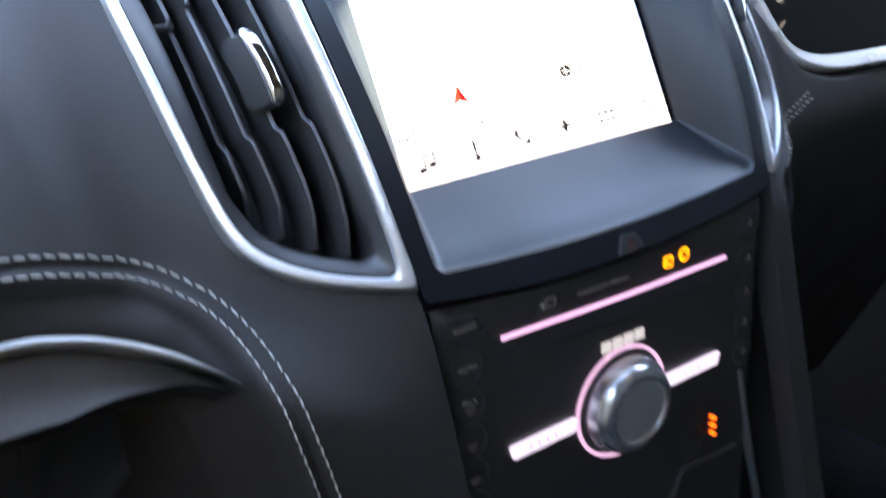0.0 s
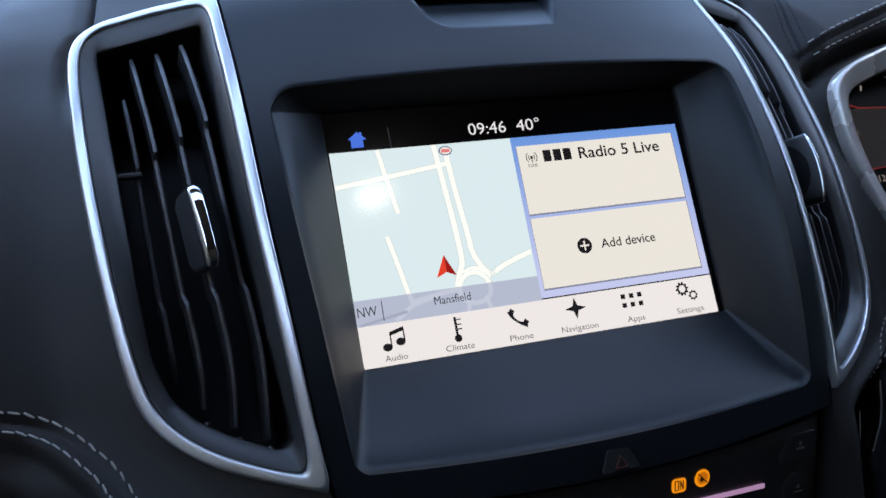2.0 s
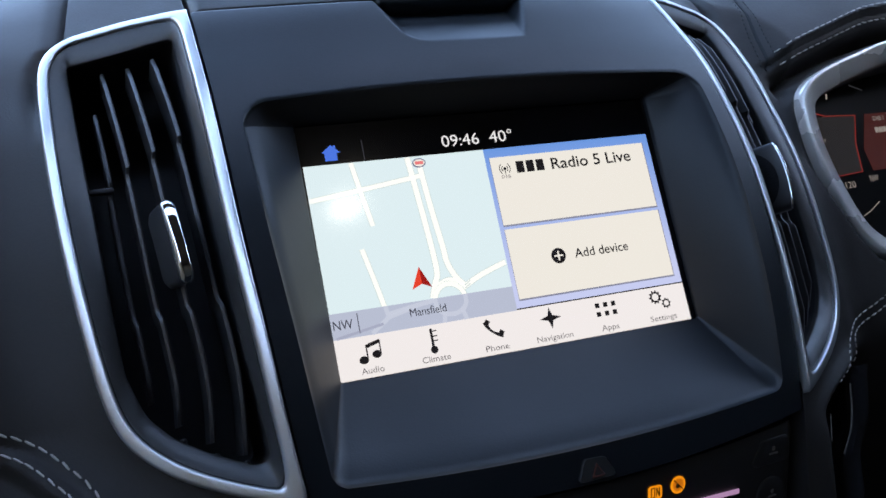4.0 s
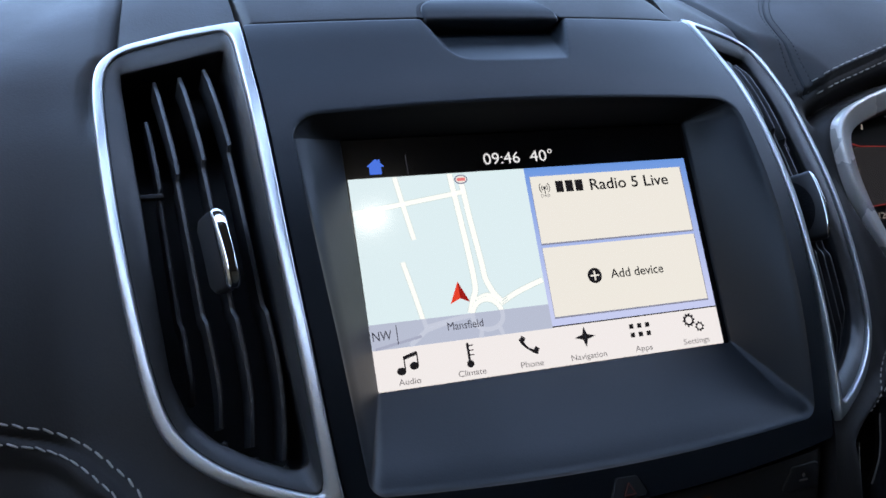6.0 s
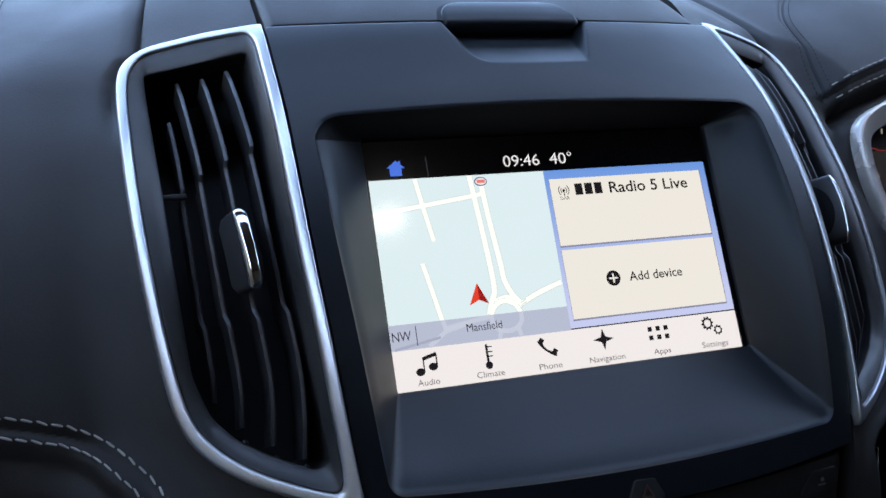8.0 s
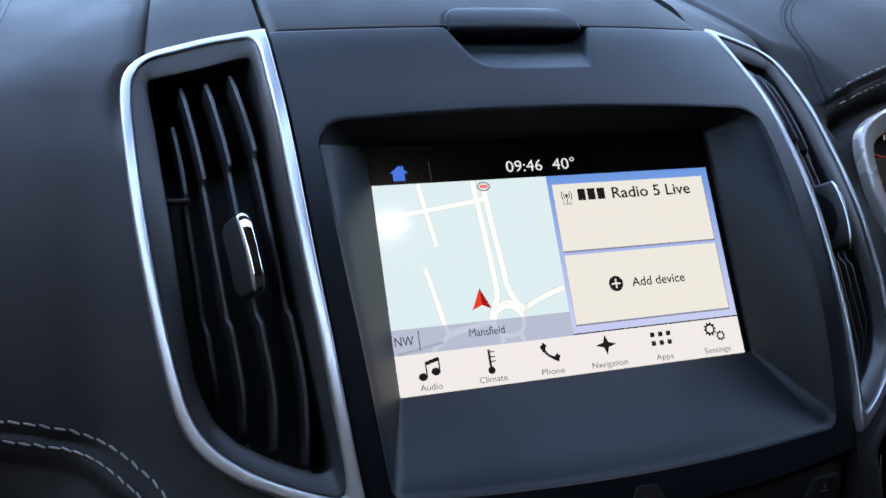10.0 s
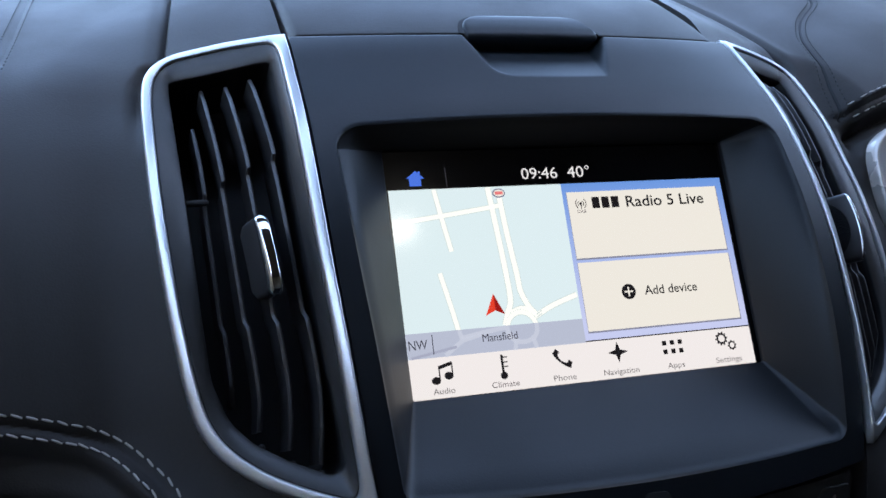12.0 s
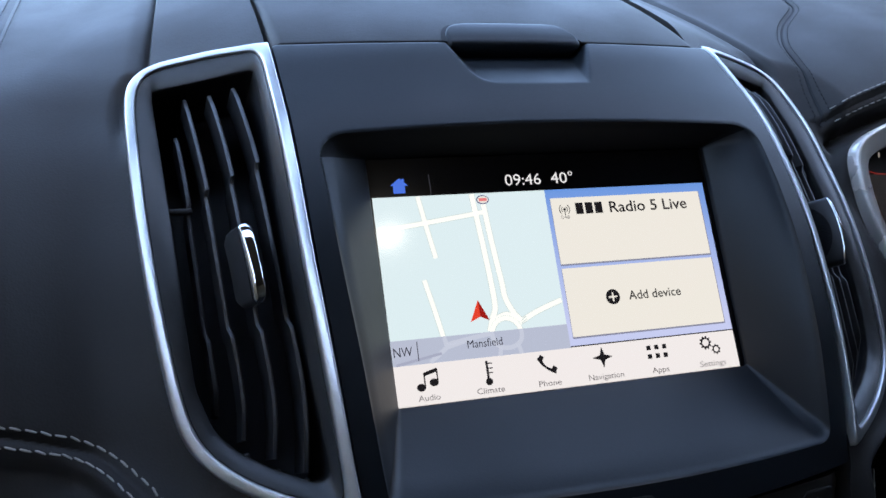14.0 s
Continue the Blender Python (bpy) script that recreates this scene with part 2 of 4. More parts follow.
def near_line(x, z, pts):
    """Distance to an open 2D line and the side of it (positive to its left)."""
    best, sign = 1e9, 1
    for a, b in zip(pts, pts[1:]):
        ex, ez = b[0] - a[0], b[1] - a[1]
        t = min(1, max(0, ((x - a[0]) * ex + (z - a[1]) * ez) / (ex * ex + ez * ez)))
        dx, dz = x - a[0] - t * ex, z - a[1] - t * ez
        d = math.hypot(dx, dz)
        if d < best:
            best, sign = d, 1 if ex * dz - ez * dx > 0 else -1
    return best, sign


def bar(bm, c, size, turn=0.0, bevel=0.0):
    """A box of size (x, y, z) at c in bm, turned in the x-z plane."""
    made = bmesh.ops.create_cube(bm, size=1)["verts"]
    m = Matrix.Translation(c) @ Matrix.Rotation(turn, 4, "Y") @ Matrix.Diagonal((*size, 1))
    bmesh.ops.transform(bm, matrix=m, verts=made)
    if bevel:
        edges = list({e for v in made for e in v.link_edges})
        bmesh.ops.bevel(bm, geom=edges, offset=bevel, segments=2, profile=0.5, affect="EDGES")
    return bm


def plate(points, front, thick, to3=None):
    """A flat plate with the outline points (x, z), its face at y = front."""
    bm = bmesh.new()
    to3 = to3 or (lambda x, y, z: Vector((x, y, z)))
    a = [bm.verts.new(to3(p[0], front, p[1])) for p in points]
    b = [bm.verts.new(to3(p[0], front + thick, p[1])) for p in points]
    bm.faces.new(a)
    bm.faces.new(b[::-1])
    for i in range(len(a)):
        j = (i + 1) % len(a)
        bm.faces.new((a[i], b[i], b[j], a[j]))
    return bm


def circle(cx, cz, r, n=28, r2=None):
    return [(cx + r * math.cos(2 * math.pi * k / n), cz + (r2 or r) * math.sin(2 * math.pi * k / n)) for k in range(n)]


def strip(points, widths, front, thick, to3=None):
    """A flat ribbon along (x, z) points."""
    p = [Vector(q) for q in points]
    left, right = [], []
    for i, q in enumerate(p):
        d = (p[min(i + 1, len(p) - 1)] - p[max(i - 1, 0)]).normalized()
        w = (widths[i] if isinstance(widths, (list, tuple)) else widths) / 2
        left.append((q.x - d.y * w, q.y + d.x * w))
        right.append((q.x + d.y * w, q.y - d.x * w))
    bm = bmesh.new()
    to3 = to3 or (lambda x, y, z: Vector((x, y, z)))
    rows = [[bm.verts.new(to3(a[0], y, a[1])) for a in side] for side, y in ((left, front), (right, front), (right, front + thick), (left, front + thick))]
    n = len(p)
    for k in range(4):
        a, b = rows[k], rows[(k + 1) % 4]
        for i in range(n - 1):
            bm.faces.new((a[i], a[i + 1], b[i + 1], b[i]))
    bm.faces.new([r[0] for r in rows])
    bm.faces.new([r[-1] for r in rows][::-1])
    return bm


def text(words, x0, z0, height, front, width=None, bold=0.0, to3=None, centre=False, turn=0.0):
    """Flat lettering with its baseline's start at (x0, z0) and capitals of that height, drawn to the width given."""
    cu = bpy.data.curves.new("letters", "FONT")
    cu.body, cu.size, cu.offset, cu.resolution_u = words, 1.0, bold, 3
    ob = bpy.data.objects.new("letters", cu)
    mesh = bpy.data.meshes.new_from_object(ob)
    bm = bmesh.new()
    bm.from_mesh(mesh)
    bpy.data.objects.remove(ob)
    bpy.data.curves.remove(cu)
    bpy.data.meshes.remove(mesh)
    xs = [v.co.x for v in bm.verts]
    lo, hi = min(xs), max(xs)
    sz = height / 0.72
    sx = width / (hi - lo) if width else sz
    off = -(hi + lo) / 2 * sx if centre else -lo * sx
    to3 = to3 or (lambda x, y, z: Vector((x, y, z)))
    ca, sa = math.cos(turn), math.sin(turn)
    for v in bm.verts:
        x, z = v.co.x * sx + off, v.co.y * sz
        v.co = to3(x0 + x * ca - z * sa, front, z0 + x * sa + z * ca)
    return bm


# ---- the form of the dashboard, in the frame of its screen: x across, y inwards, z up the screen ----
front_line = spline([(-0.1300, -0.0250), (-0.1080, -0.0295), (-0.0960, -0.0305), (-0.0680, -0.0330), (-0.0400, -0.0340), (-0.0120, -0.0322), (0.0165, -0.0285), (0.0500, -0.0200), (0.0790, -0.0090), (0.1000, 0.0035), (0.1260, 0.0195), (0.1600, 0.0500), (0.2200, 0.1150), (0.3200, 0.2400)])


def smoothed(curve, lo, hi, width):
    """The curve with its small bends ironed out."""
    z = np.arange(lo - 0.05, hi + 0.05, 0.0005)
    y = np.array([curve(v) for v in z])
    n = int(4 * width / 0.0005)
    k = np.exp(-0.5 * (np.arange(-n, n + 1) * 0.0005 / width) ** 2)
    y, z = np.convolve(y, k / k.sum(), "valid"), z[n:-n]

    def at(v):
        u = (v - z[0]) / 0.0005
        i = int(min(max(u, 0), len(z) - 2))
        return float(y[i] + (y[i + 1] - y[i]) * (u - i))
    return at


front_line = smoothed(front_line, -0.13, 0.32, 0.007)
half_width = spline([(0.16, 0.1225), (0.126, 0.1225), (0.066, 0.1222), (0.01, 0.1212), (-0.028, 0.1190), (-0.058, 0.1170), (-0.084, 0.1148), (-0.105, 0.1122), (-0.3, 0.108)])


def fascia_y(x, z):
    swell = 0.004 + 0.007 * step(0.03, 0.12, z)
    return front_line(z) - swell * (1 - (x / 0.121) ** 2)


def vent_y(x, z):
    lean = 0.5 if x < 0 else 0.5 + 0.1 * (1 - step(0.05, 0.125, z))
    return front_line(z) + lean * (abs(x) - 0.1205)


far_left = spline([(-0.4, 0.14), (-0.25, 0.04), (-0.18, 0.0), (-0.135, -0.0155), (-0.1, -0.0215), (-0.05, -0.0232), (0.0, -0.0165), (0.05, -0.001), (0.1, 0.029), (0.13, 0.055), (0.2, 0.135), (0.32, 0.29)])
far_right = spline([(-0.4000, 0.4000), (-0.2000, 0.1500), (-0.1300, 0.0650), (-0.0800, 0.0220), (-0.0400, 0.0160), (0.0000, 0.0140), (0.0500, 0.0140), (0.0850, 0.0190), (0.1000, 0.0270), (0.1300, 0.0500), (0.2000, 0.1200), (0.3200, 0.2550)])

# the outline of the left vent's chrome frame, as (distance from the middle, z)
VENT_OUT = [Vector(p) for p in ((0.1745, 0.1318), (0.1845, 0.1276), (0.1895, 0.118), (0.1910, 0.1), (0.1906, 0.0765), (0.1894, 0.0443), (0.1866, 0.0083), (0.1832, -0.022),
                                (0.1800, -0.0430), (0.1768, -0.0550), (0.1712, -0.0644), (0.1640, -0.0715), (0.1540, -0.0792), (0.1360, -0.0880), (0.1150, -0.0960))]
vent_curve = path2(VENT_OUT, 120)
for _ in range(12):
    vent_curve = vent_curve[:1] + [(a + 2 * b + c) / 4 for a, b, c in zip(vent_curve, vent_curve[1:], vent_curve[2:])] + vent_curve[-1:]
vent_loop = even([Vector((0.1228, 0.1308)), Vector((0.15, 0.1330))] + vent_curve
                 + [Vector((half_width(z) + 0.0003, z)) for z in [-0.09 + 0.005 * k for k in range(43)]], 240, closed=True)
VENT_MID = Vector((0.153, 0.025))
vent_hole = shrink(vent_loop, VENT_MID, 0.003)

# seams on the left pad
STITCH = path2([(-0.36, -0.0362), (-0.31, -0.0361), (-0.285, -0.0366), (-0.26, -0.0381), (-0.242, -0.0407), (-0.2224, -0.0461), (-0.2132, -0.0495), (-0.2040, -0.0555), (-0.1950, -0.0645), (-0.1868, -0.0748), (-0.1800, -0.0905), (-0.1752, -0.1130), (-0.1715, -0.1351), (-0.1665, -0.168), (-0.164, -0.21)], 90)
ARCH = path2([(-0.36, -0.0698), (-0.31, -0.0685), (-0.2692, -0.0700), (-0.2530, -0.0726), (-0.2360, -0.0786), (-0.2165, -0.0897), (-0.2030, -0.1002), (-0.1940, -0.1092)], 60)


def roll_down(e):
    """The depth of the rounded fall beside an edge, e metres from it."""
    if e < 0:
        return 0.009 * step(-0.0012, 0, e)
    return 0.009 * (1 - min(1, e / 0.012)) ** 2


def left_y(x, z):
    a = abs(x)
    k = 1 - step(-0.1, -0.05, z)
    start, end = 0.180 - 0.072 * k, 0.300 - 0.095 * k
    w = step(start, end, a)
    if a < 0.187 and z > -0.095 and w > 0 and inside(a, z, vent_loop):
        w = 0
    y = vent_y(x, z) * (1 - w) + (far_left(z) + 0.12 * (a - 0.2)) * w
    if k > 0:
        y = y * (1 - k) + k * ((front_line(z) + 0.001) * (1 - w) + (far_left(z) + 0.12 * (a - 0.2)) * w)
    if a < 0.25 and -0.155 < z < 0.19:
        d, side = near_line(a, z, near_vent)
        m = step(0.001, 0.055, d)
        y = y * m + (vent_y(x, z) + 0.0055) * (1 - m)
        if side < 0 or not inside(a, z, vent_loop):
            y += 0.006 * math.exp(-((d - 0.002) / 0.0035) ** 2) * step(0.07, 0.105, z) * (1 - step(0.128, 0.136, z)) * step(0.172, 0.184, a)
    # the pad rolls down to the crisp edge of the rib above the vent
    if z > 0.12:
        y += roll_down(a - 0.1787 + 0.119 * (z - 0.135)) * step(0.122, 0.136, z)
    if z < 0.0:
        d, side = near_line(x, z, STITCH)
        d *= -side
        y += 0.0018 * math.exp(-((d - 0.0037) / 0.0019) ** 2)
        if d > 0.004:
            y += min(0.22, 1.25 * (d - 0.004) * step(0.006, 0.016, d) + 2.0 * max(0, d - 0.036))
    if z > 0.12:
        d, side = near_line(x, z, TOPSEAM_L)
        y += 0.0024 * math.exp(-(d / 0.0018) ** 2)
    return y


near_vent = vent_loop[::4] + vent_loop[:1]
TOPSEAM_L = path2([(-0.2646, 0.10), (-0.2606, 0.12), (-0.2574, 0.14), (-0.2556, 0.165), (-0.2548, 0.2), (-0.2546, 0.237), (-0.2551, 0.3)], 40)
SEAM_R = path2([(0.286, 0.232), (0.2767, 0.2138), (0.2691, 0.1998), (0.244, 0.1792), (0.2281, 0.16), (0.2198, 0.1417), (0.2122, 0.1165), (0.2090, 0.0960), (0.2078, 0.0860)], 96)
ROLL_R = path2([(0.2075, 0.0920), (0.2240, 0.0990), (0.2482, 0.1068), (0.2698, 0.1137), (0.2849, 0.1172), (0.3097, 0.1192), (0.3556, 0.1198), (0.4263, 0.1170)], 80)
roll_z = spline([(p.x, p.y) for p in ROLL_R[::8]])
CLUSTER_OUT = [Vector(p) for p in ((0.40, 0.098), (0.34, 0.0985), (0.288, 0.093), (0.255, 0.0850), (0.2266, 0.0760), (0.2139, 0.0690), (0.2088, 0.0620), (0.2068, 0.0523), (0.2072, 0.032),
                                   (0.2107, 0.0132), (0.2153, -0.0022), (0.2213, -0.0180), (0.2295, -0.0295), (0.2385, -0.0365), (0.255, -0.043), (0.28, -0.047), (0.34, -0.05), (0.40, -0.05))]
cluster_loop = even(path2(CLUSTER_OUT, 150) + [Vector((0.44, -0.045)), Vector((0.455, 0.0)), Vector((0.45, 0.05)), Vector((0.43, 0.088))], 200, closed=True)
CLUSTER_MID = Vector((0.32, 0.025))
cluster_hole = shrink(cluster_loop, CLUSTER_MID, 0.003)
near_cluster = cluster_loop[::4] + cluster_loop[:1]


def right_y(x, z):
    a = abs(x)
    k = 1 - step(-0.11, -0.075, z)
    w = step(0.184 - 0.06 * k, 0.214 - 0.05 * k, a)
    if a < 0.187 and w > 0 and z > -0.095 and inside(a, z, vent_loop):
        w = 0
    # the hood over the cluster follows the line of its roll
    h = step(0.195, 0.215, a) * step(0.0, 0.05, z)
    zz = z - h * (roll_z(min(a, 0.45)) - 0.0985)
    y = vent_y(x, z) * (1 - w) + (far_right(zz) + 0.05 * (a - 0.2) * (1 - 0.9 * h)) * w
    if k > 0:
        y = y * (1 - k) + k * ((front_line(z) + 0.001) * (1 - w) + (far_right(z) + 0.1 * (a - 0.2)) * w)
    if a < 0.24 and -0.14 < z < 0.18:
        d, side = near_line(a, z, near_vent)
        m = step(0.001, 0.030, d)
        y = y * m + (vent_y(x, z) + 0.004 + 0.003 * step(0.03, 0.08, z)) * (1 - m)
    if z > 0.12:
        y += 0.014 * math.exp(-((a - 0.2002 - 0.01 * (z - 0.141)) / 0.0024) ** 2) * step(0.122, 0.14, z)
    if z > 0.08 and a > 0.17:
        d, side = near_line(x, z, SEAM_R)
        y += 0.0012 * math.exp(-(d / 0.0016) ** 2)
    if a > 0.19 and z > 0.0:
        d, side = near_line(x, z, ROLL_R)
        over = d * side
        y += 0.0022 * math.exp(-((over + 0.0039) / 0.0017) ** 2) * step(0.204, 0.21, a)
        y += 1.35 * min(max(0.0, -over), 0.012) * step(0.200, 0.216, a) * step(0.055, 0.075, z)
        y += 0.04 * step(0.0095, 0.026, -over) * step(0.203, 0.218, a) * step(0.055, 0.075, z)
    if a > 0.17 and -0.1 < z < 0.14:
        d, side = near_line(x, z, near_cluster)
        m = step(0.001, 0.007, d)
        y = y * m + 0.0265 * (1 - m)
    return y


def grid(xs, zs, surface, holes=(), sign=1, shear=lambda s, z: 0.0):
    """A sheet over (x, z), with the faces inside the holes left out, and turned-back rims."""
    bm = bmesh.new()
    rows = []
    for z in zs:
        w = half_width(z) + 0.0005
        row = []
        for s in xs:
            x = sign * (w + s + shear(s, z))
            row.append(bm.verts.new((x, surface(x, z), z)))
        rows.append(row)
    for i in range(len(zs) - 1):
        for j in range(len(xs) - 1):
            q = (rows[i][j], rows[i][j + 1], rows[i + 1][j + 1], rows[i + 1][j])
            cx, cz = sum(v.co.x for v in q) / 4, sum(v.co.z for v in q) / 4
            if any(inside(abs(cx), cz, h) for h in holes):
                continue
            bm.faces.new(q)
    rim = [e for e in bm.edges if e.is_boundary]
    made = bmesh.ops.extrude_edge_only(bm, edges=rim)["geom"]
    for v in made:
        if isinstance(v, bmesh.types.BMVert):
            v.co.y += 0.015
    return bm


def spaced(stops):
    """Numbers from stop to stop, (start, end, step) at a time."""
    out = []
    for a, b, d in stops:
        n = max(1, round(abs(b - a) / d))
        out += [a + (b - a) * k / n for k in range(n)]
    return out + [stops[-1][1]]


# ---- unseen cabin shell, added to block and shape the sky light ----
def slab(name, corners, thick, material, label, category):
    """A wall or floor from four corners in the world, with its thickness along the normal."""
    c = [Vector(q) for q in corners]
    n = (c[1] - c[0]).cross(c[2] - c[1]).normalized() * thick
    bm = bmesh.new()
    a = [bm.verts.new(q) for q in c]
    b = [bm.verts.new(q + n) for q in c]
    bm.faces.new(a)
    bm.faces.new(b[::-1])
    for i in range(4):
        bm.faces.new((a[i], b[i], b[(i + 1) % 4], a[(i + 1) % 4]))
    bmesh.ops.recalc_face_normals(bm, faces=bm.faces)
    mesh = bpy.data.meshes.new("mesh")
    bm.to_mesh(mesh)
    bm.free()
    mesh.materials.append(material)
    return tagged(new(name, mesh), label, category, kind="structure")


slab("floor", [(-0.75, -1.6, 0), (0.75, -1.6, 0), (0.75, 0.6, 0), (-0.75, 0.6, 0)], -0.05, CARPET, "black carpet on the car's floor", "floor")
# unseen; its tan is chosen to throw warm light onto chrome and leather
slab("wall_left", [(-0.75, -1.6, 0.0), (-0.75, 0.95, 0.0), (-0.75, 0.95, BELT_LEFT), (-0.75, -1.6, BELT_LEFT)], 0.06, WARMBOUNCE, "unseen side wall, tan to bounce warm light onto the dashboard", "wall")
slab("wall_right", [(0.75, -1.6, 0.0), (0.75, -1.6, BELT), (0.75, 0.95, BELT), (0.75, 0.95, 0.0)], 0.06, LINING, "unseen dark brown side wall, added to block light", "wall")
slab("wall_left_rear", [(-0.75, -1.6, BELT_LEFT), (-0.75, -0.9, BELT_LEFT), (-0.75, -0.9, 1.22), (-0.75, -1.6, 1.22)], 0.06, LINING, "unseen dark brown upper wall, added to narrow the side light", "wall")
slab("wall_right_rear", [(0.75, -1.6, BELT), (0.75, -1.6, 1.22), (0.75, -0.3, 1.22), (0.75, -0.3, BELT)], 0.06, LINING, "unseen dark brown upper wall, added to narrow the side light", "wall")
slab("wall_rear", [(-0.75, -1.6, 0.0), (-0.75, -1.6, 1.22), (0.75, -1.6, 1.22), (0.75, -1.6, 0.0)], 0.06, LINING, "unseen dark brown rear wall, added to keep light out", "wall")
slab("wall_front", [(-0.75, 0.6, 0.0), (0.75, 0.6, 0.0), (0.75, 0.6, 0.75), (-0.75, 0.6, 0.75)], 0.05, CARPET, "black firewall in front of the footwell", "wall")
# the gap between the two roof slabs is set for brightness
for name, corners in (("ceiling_rear", [(-0.72, -1.6, 1.22), (-0.72, ROOF_BACK, 1.22), (0.72, ROOF_BACK, 1.22), (0.72, -1.6, 1.22)]),
                      ("ceiling_front", [(-0.72, 0.1, 1.22), (-0.72, 0.36, 1.17), (0.72, 0.36, 1.17), (0.72, 0.1, 1.22)])):
    slab(name, corners, -0.04, HEADLINER, "unseen grey-brown roof slab beside a gap that lets in sky light", "ceiling")

# an unseen glowing disc, added so that the screen mirrors a soft glare spot
lamp = thing("glare_disc", M.inverted() @ Vector((0.161, -0.694, 1.22)), "unseen glowing disc under the roof, added for a glare spot on the screen", "lamp")


def roof_disc(rows):
    back = M.inverted()
    return loft([[back @ Vector((0.161 + r * math.cos(2 * math.pi * k / 32), -0.694 + r * math.sin(2 * math.pi * k / 32), 1.22 - h)) for k in range(32)] for r, h in rows], cap_last=True)


part("glare_rim", roof_disc([(0.045, 0.0), (0.045, 0.004), (0.04, 0.008), (0.028, 0.008)]), LINING, lamp)
part("lens", roof_disc([(0.026, 0.007), (0.025, 0.010), (0.020, 0.012), (0.008, 0.013)]), GLAREGLOW, lamp, "glowing face of the added disc")

# ---- the dashboard's large pieces ----
dashboard = thing("dashboard", (0, 0.1, -0.2), "dark blue-grey soft dashboard with leather pads and pale stitching", "dashboard", kind="structure")

cols = spaced([(0.0, 0.0532, 0.0017), (0.0532, 0.0592, 0.0006), (0.0592, 0.15, 0.0014), (0.15, 0.17, 0.003), (0.17, 0.5, 0.012)])
rows_z = spaced([(-0.36, -0.22, 0.008), (-0.22, -0.1, 0.002), (-0.1, -0.03, 0.0012), (-0.03, 0.14, 0.0017), (0.14, 0.24, 0.003), (0.24, 0.32, 0.008)])
left_pad = part("leather_pad", grid(cols, rows_z, left_y, [vent_hole], -1, lambda s, z: -0.119 * max(0, z - 0.135) * max(0, 1 - abs(s - 0.0562) / 0.05)), LEATHER, dashboard, "black leather pad with a double row of pale stitches")
cols = spaced([(0.0, 0.12, 0.0014), (0.12, 0.2, 0.0017), (0.2, 0.5, 0.012)])
rows_z = spaced([(-0.36, -0.13, 0.008), (-0.13, 0.06, 0.0019), (0.06, 0.145, 0.0013), (0.145, 0.23, 0.0026), (0.23, 0.27, 0.006), (0.27, 0.32, 0.01)])
right_pad = part("leather_pad", grid(cols, rows_z, right_y, [vent_hole, cluster_hole], 1), LEATHER, dashboard, "black leather pad with dark and pale stitched seams")


scoop_left = spline([(0.0850, -0.0050), (0.0930, -0.0190), (0.0950, -0.0255), (0.0990, -0.0306), (0.1092, -0.0347), (0.1210, -0.0378), (0.1300, -0.0400)])


def fascia():
    """The surround of the screen: front face, rounded lip, sloping shelf and inner walls down to the glass."""
    side, arc = 250, 8

    def warp(lp, bottom, top, droop):
        out = []
        for p in lp:
            k = half_width(p.y) / 0.1225
            z = p.y
            if p.y < 0:
                z -= droop * (1 - (p.x / 0.115) ** 2) * step(0.0, bottom, p.y)
            else:
                z += top * (1 - (p.x / 0.12) ** 2) * step(0.03, 0.06, p.y)
            out.append(Vector((p.x * k, z)))
        return out
    outer = warp(rounded([(-0.1218, -0.1035), (0.1218, -0.1035), (0.1218, 0.1276), (-0.1218, 0.1276)], [0.002] * 4, side, arc), -0.1, -0.0044, 0.0085)
    mouth0 = rounded([(-0.1110, -0.0915), (0.1110, -0.0915), (0.1132, 0.0672), (-0.1132, 0.0672)], [0.0058, 0.0058, 0.013, 0.013], side, arc)
    mouth = warp(mouth0, -0.09, 0.002, 0.0055)
    inner = rounded([(-0.0876, -0.0526), (0.0904, -0.0526), (0.0904, 0.0612), (-0.0886, 0.0612)], [0.0012] * 4, side, arc)

    def scoop(x, z):
        # the finger hollow under the lid's latch: a ramp that deepens upwards from a crisp lower edge
        if z < 0.088:
            return 0.0
        left = scoop_left(z)
        right = 0.0285 + 0.40 * (z - 0.0945)
        k = 0.0005
        low = 0.0931 + 1.2 * (x / 0.12) ** 2 * 0.01
        sides = (1.3 * (x - left), 2.2 * (right - x), 0.45 * (z - low))
        near = -k * math.log(sum(math.exp(-max(-0.02, v) / k) for v in sides))
        return max(0.0, min(near, 0.0120))

    def on(p, lift=0.0):
        return Vector((p.x, fascia_y(p.x, p.y) + scoop(p.x, p.y) + lift, p.y))
    loops = [[on(p, 0.012) for p in outer], [on(p, 0.0012) for p in outer]]
    n = 62
    for k in range(n):
        u = 0.006 + 0.975 * k / (n - 1)
        loops.append([on(a.lerp(b, u)) for a, b in zip(outer, mouth)])
    rim = [on(p) for p in mouth]
    base = [Vector((p.x, -0.0012, p.y)) for p in inner]
    for u, dy in ((0.0, 0.0006), (0.035, 0.001), (0.08, 0.0008)):
        loops.append([a.lerp(b, u) + Vector((0, dy, 0)) for a, b in zip(rim, base)])
    for u in (0.16, 0.3, 0.5, 0.7, 0.88, 0.97, 1.0):
        loops.append([a.lerp(b, u) for a, b in zip(rim, base)])
    loops.append([Vector((p.x, 0.004, p.y)) for p in inner])
    return loft(loops)


surround = part("screen_surround", fascia(), SOFT, dashboard, "dark blue-grey grained plastic surround with a sloping shelf", sharp=0.9)
# the shade on the upper inner wall is put in as a darker material
surround.data.materials.append(DARKMATT)
